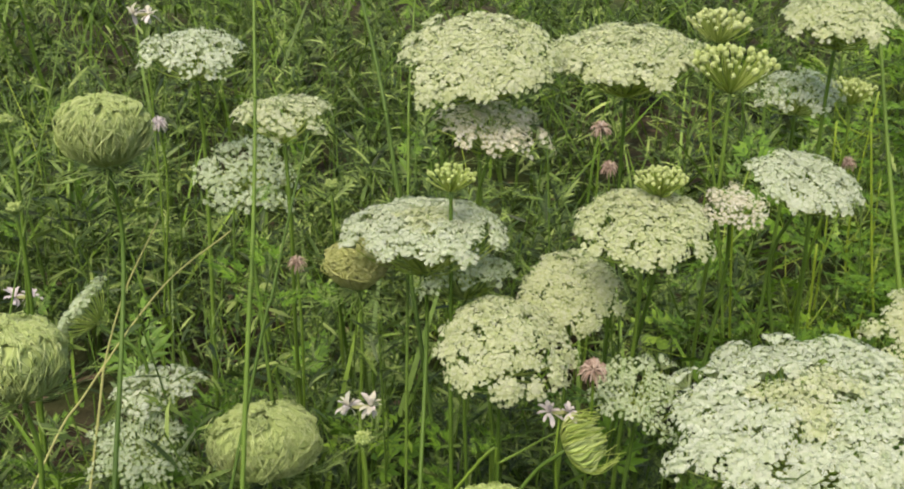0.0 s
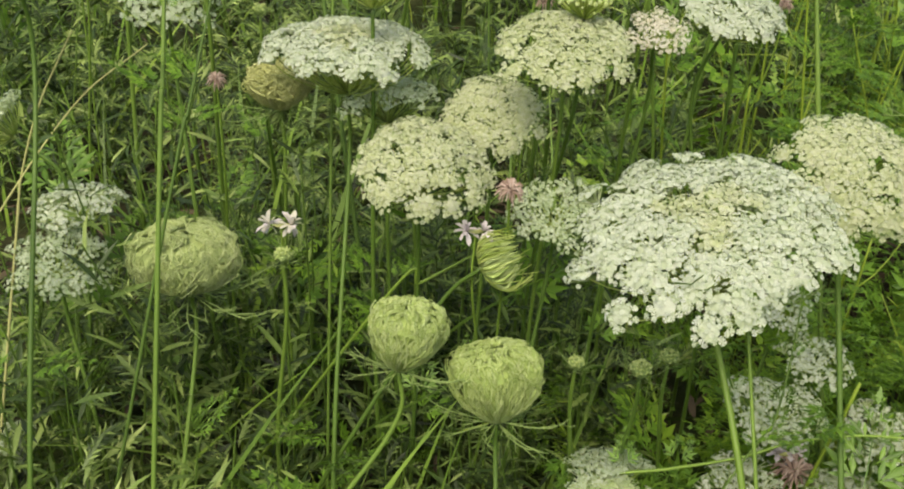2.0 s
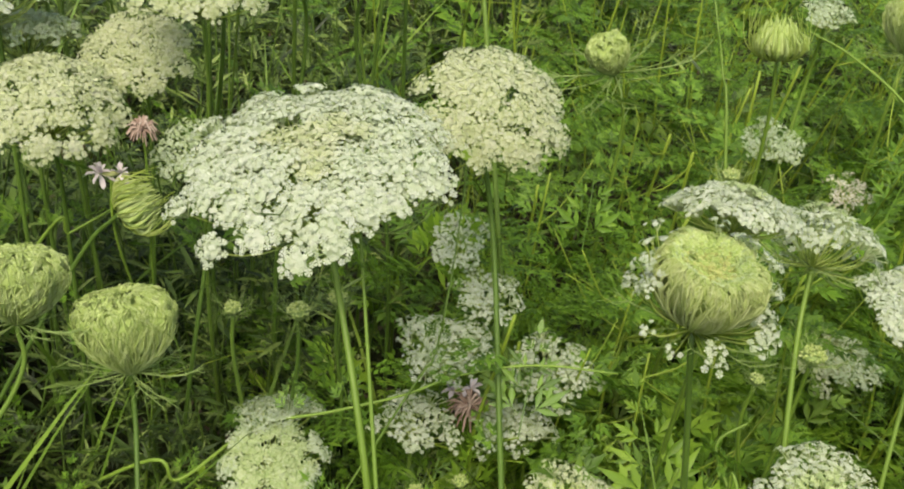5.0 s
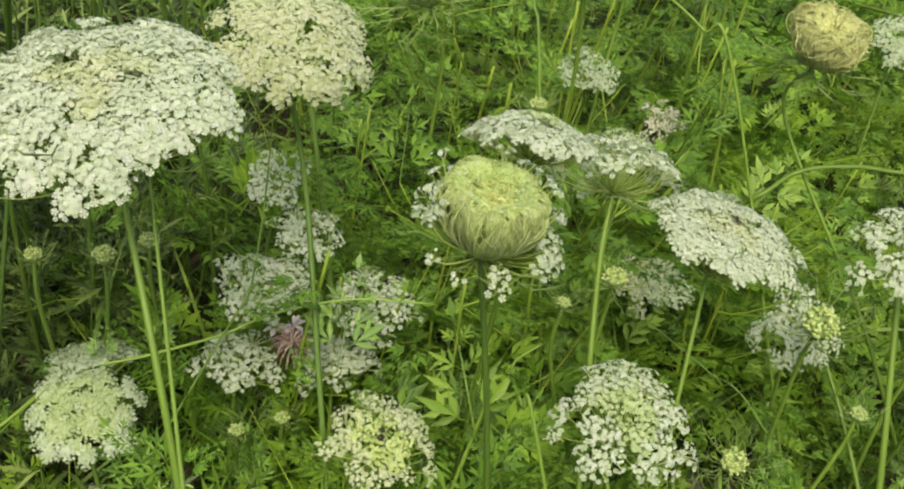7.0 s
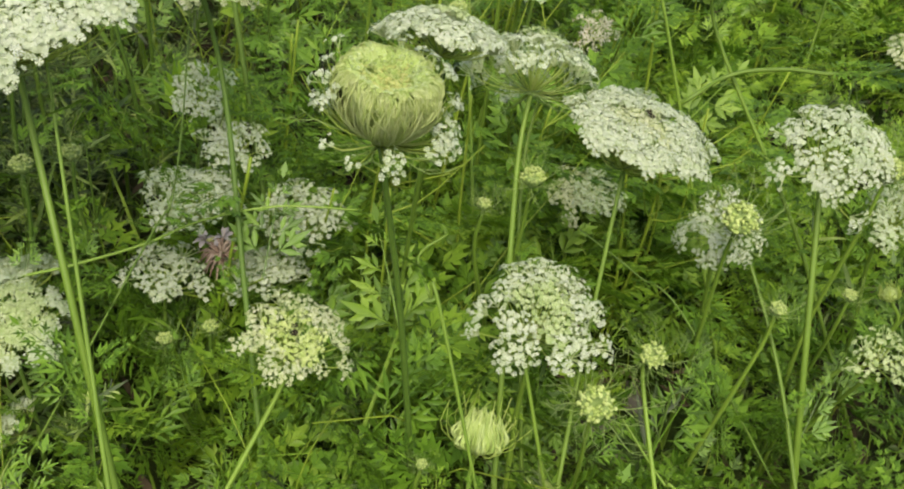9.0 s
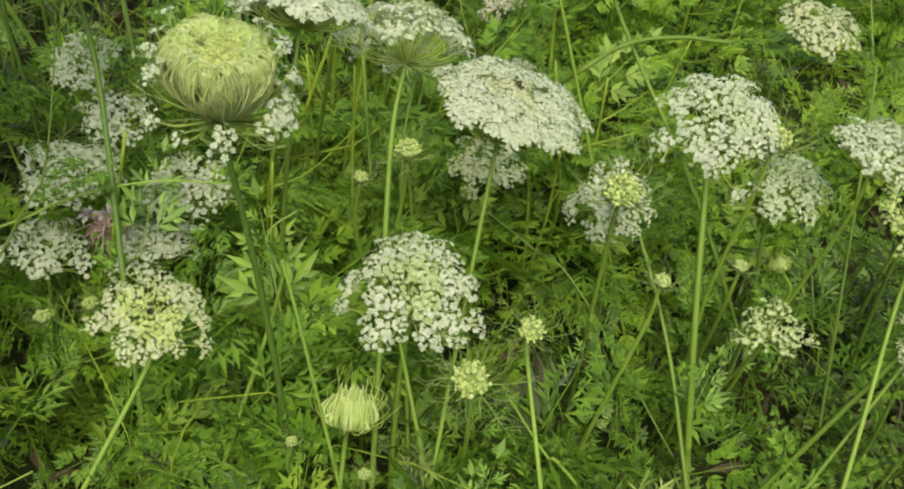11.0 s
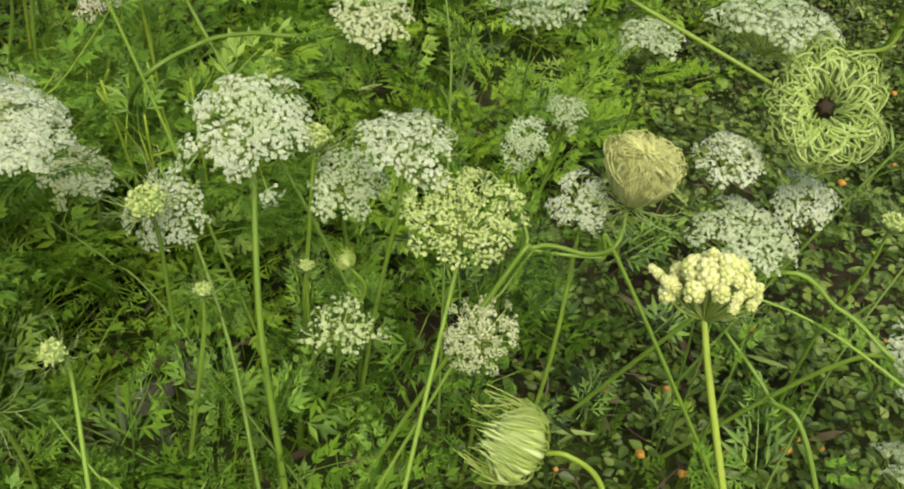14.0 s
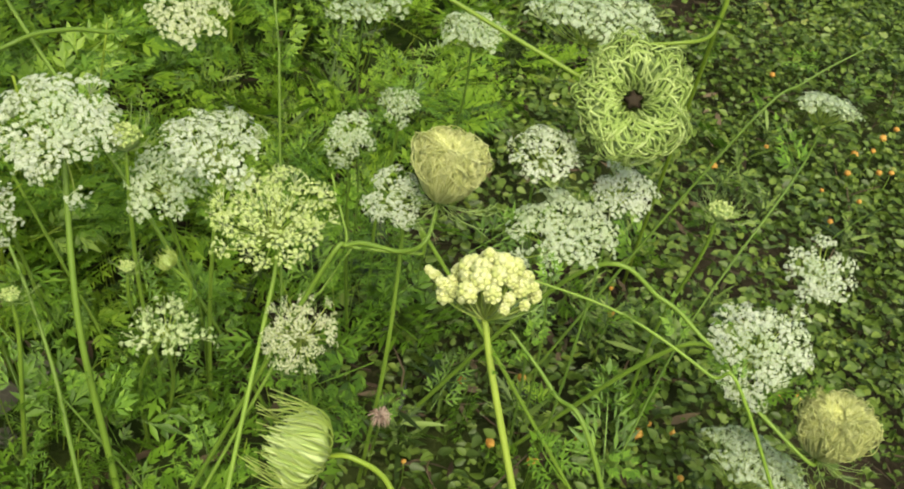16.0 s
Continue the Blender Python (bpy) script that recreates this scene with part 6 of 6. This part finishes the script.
loose_stem([(0.2112, 0.0913, 0.0000), (0.2043, 0.2575, 0.2000), (0.2008, 0.3405, 0.3000), (0.1980, 0.4070, 0.3800)], 0.0017, 'stem', seed=509)
loose_stem([(0.0931, 0.3617, 0.0000), (0.2389, 0.4492, 0.2165), (0.2576, 0.4604, 0.2395), (0.2704, 0.4878, 0.2830), (0.2816, 0.5241, 0.3384)], 0.0009, 'stem_dark', seed=510)
loose_stem([(1.0706, -0.1109, 0.0000), (0.9866, 0.0369, 0.2575), (0.9710, 0.0642, 0.2714), (0.9341, 0.1127, 0.2898), (0.8880, 0.1555, 0.2971)], 0.0014, 'stem', seed=511)
loose_stem([(0.8873, -0.1519, 0.0000), (0.8489, 0.0137, 0.2919), (0.8387, 0.0578, 0.3241), (0.8269, 0.0888, 0.3436)], 0.0017, 'stem', seed=512)
loose_stem([(0.9985, 0.2544, 0.0000), (1.1684, 0.2613, 0.2624), (1.2271, 0.2636, 0.3031), (1.2873, 0.2562, 0.3360)], 0.0014, 'stem', seed=513)
loose_stem([(1.0009, 0.1129, 0.0000), (0.8617, 0.2105, 0.2720), (0.8525, 0.2170, 0.2716), (0.8157, 0.2405, 0.2682), (0.8142, 0.2494, 0.2750), (0.8147, 0.2778, 0.3003)], 0.0016, 'stem', seed=514)
loose_stem([(0.6093, 0.1557, 0.0000), (0.7662, 0.2211, 0.2186), (0.7930, 0.2323, 0.2460), (0.8157, 0.2405, 0.2682)], 0.0014, 'stem', seed=515)
loose_stem([(0.6620, 0.1076, 0.0000), (0.5509, 0.2363, 0.1306), (0.5357, 0.2539, 0.1413), (0.5163, 0.2888, 0.1683)], 0.0016, 'stem', seed=516)
loose_stem([(0.6252, 0.0990, 0.0000), (0.6294, 0.2249, 0.1218), (0.6315, 0.2885, 0.1834), (0.6247, 0.3480, 0.2361), (0.6131, 0.3900, 0.2693)], 0.0019, 'stem', seed=517)
loose_stem([(0.7056, 0.2169, 0.0000), (0.6039, 0.3531, 0.1702), (0.5739, 0.3933, 0.1914), (0.5394, 0.4325, 0.2091)], 0.0009, 'stem_dark', seed=518)
loose_stem([(0.4211, 0.1033, 0.0000), (0.3719, 0.2660, 0.2888), (0.3665, 0.2839, 0.3050), (0.3634, 0.2989, 0.3194), (0.3783, 0.3016, 0.3300)], 0.0011, 'stem', seed=519)
loose_stem([(0.2986, 0.2790, 0.0000), (0.3391, 0.3167, 0.1000), (0.3593, 0.3355, 0.1500), (0.3795, 0.3544, 0.2000), (0.3880, 0.3600, 0.2350)], 0.0021, 'stem', seed=520)
loose_stem([(-0.1597, 0.5499, 0.0000), (0.0102, 0.5572, 0.2676), (0.0322, 0.5581, 0.2776), (0.0653, 0.5622, 0.2964), (0.0837, 0.5628, 0.3045)], 0.0014, 'stem', seed=521)
loose_stem([(0.4749, 0.1689, 0.0000), (0.4610, 0.2312, 0.1000), (0.4470, 0.2936, 0.2000), (0.4440, 0.3060, 0.2200)], 0.0019, 'stem', seed=526)
loose_stem([(0.4509, 0.2179, 0.0000), (0.4658, 0.3596, 0.2049), (0.4690, 0.3900, 0.2487), (0.4766, 0.4177, 0.2907), (0.4870, 0.4345, 0.3183)], 0.0017, 'stem', seed=522)
loose_stem([(0.7053, 0.3678, 0.0000), (0.5988, 0.5002, 0.3623), (0.5770, 0.5273, 0.3917), (0.5435, 0.5522, 0.4136), (0.5173, 0.5666, 0.4234)], 0.0014, 'stem', seed=523)
loose_stem([(0.4869, 0.4003, 0.0000), (0.4846, 0.5703, 0.3273), (0.4841, 0.6044, 0.3751), (0.4796, 0.6393, 0.4224)], 0.0016, 'stem', seed=524)
loose_stem([(0.7709, 0.2180, 0.0000), (0.8207, 0.3805, 0.2838), (0.8299, 0.4105, 0.3174), (0.8357, 0.4420, 0.3506)], 0.0013, 'stem', seed=525)
orange_flower(1.0618, 0.1560, 0.0480, 0.0127, 0)
orange_flower(1.0921, 0.1463, 0.0480, 0.0079, 1)
orange_flower(0.9393, 0.1961, 0.0480, 0.0103, 2)
orange_flower(0.9611, 0.1678, 0.0480, 0.0093, 3)
orange_flower(0.9485, 0.2619, 0.0480, 0.0079, 4)
orange_flower(1.0002, 0.2450, 0.0480, 0.0100, 5)
orange_flower(1.2097, 0.1379, 0.0480, 0.0083, 6)
orange_flower(1.2281, 0.1306, 0.0480, 0.0094, 7)
orange_flower(1.3746, 0.4300, 0.0480, 0.0118, 8)
orange_flower(1.5961, 0.4990, 0.0480, 0.0103, 9)
orange_flower(1.5667, 0.3903, 0.0480, 0.0125, 10)
orange_flower(1.6299, 0.4037, 0.0480, 0.0143, 11)
orange_flower(1.5705, 0.3527, 0.0480, 0.0095, 12)
orange_flower(1.1422, 0.3079, 0.0480, 0.0056, 13)
orange_flower(1.2414, 0.2226, 0.0480, 0.0055, 14)
orange_flower(1.0690, 0.1049, 0.0480, 0.0075, 15)
orange_flower(0.8656, 0.2073, 0.0480, 0.0055, 16)
orange_flower(1.5032, 0.3209, 0.0480, 0.0078, 17)
orange_flower(1.5842, 0.5583, 0.0480, 0.0105, 18)
orange_flower(1.0098, 0.1722, 0.0480, 0.0058, 19)
orange_flower(1.0777, 0.1606, 0.0480, 0.0069, 20)
for k, (x, y) in enumerate(((1.627, 0.402), (1.594, 0.386), (1.662, 0.41), (1.471, 0.35), (1.44, 0.305), (1.527, 0.364), (1.462, 0.436), (1.583, 0.346), (1.12, 0.278), (0.964, 0.165), (0.938, 0.194), (0.948, 0.261), (0.999, 0.244))):
    orange_flower(x, y, 0.05, 0.007 + 0.0015 * (k % 3), 30 + k)
stone(0.5996, 0.4129, 0.0402, 1)
stone(0.6396, 0.4302, 0.0316, 2)
stone(0.5966, 0.3763, 0.0223, 3)
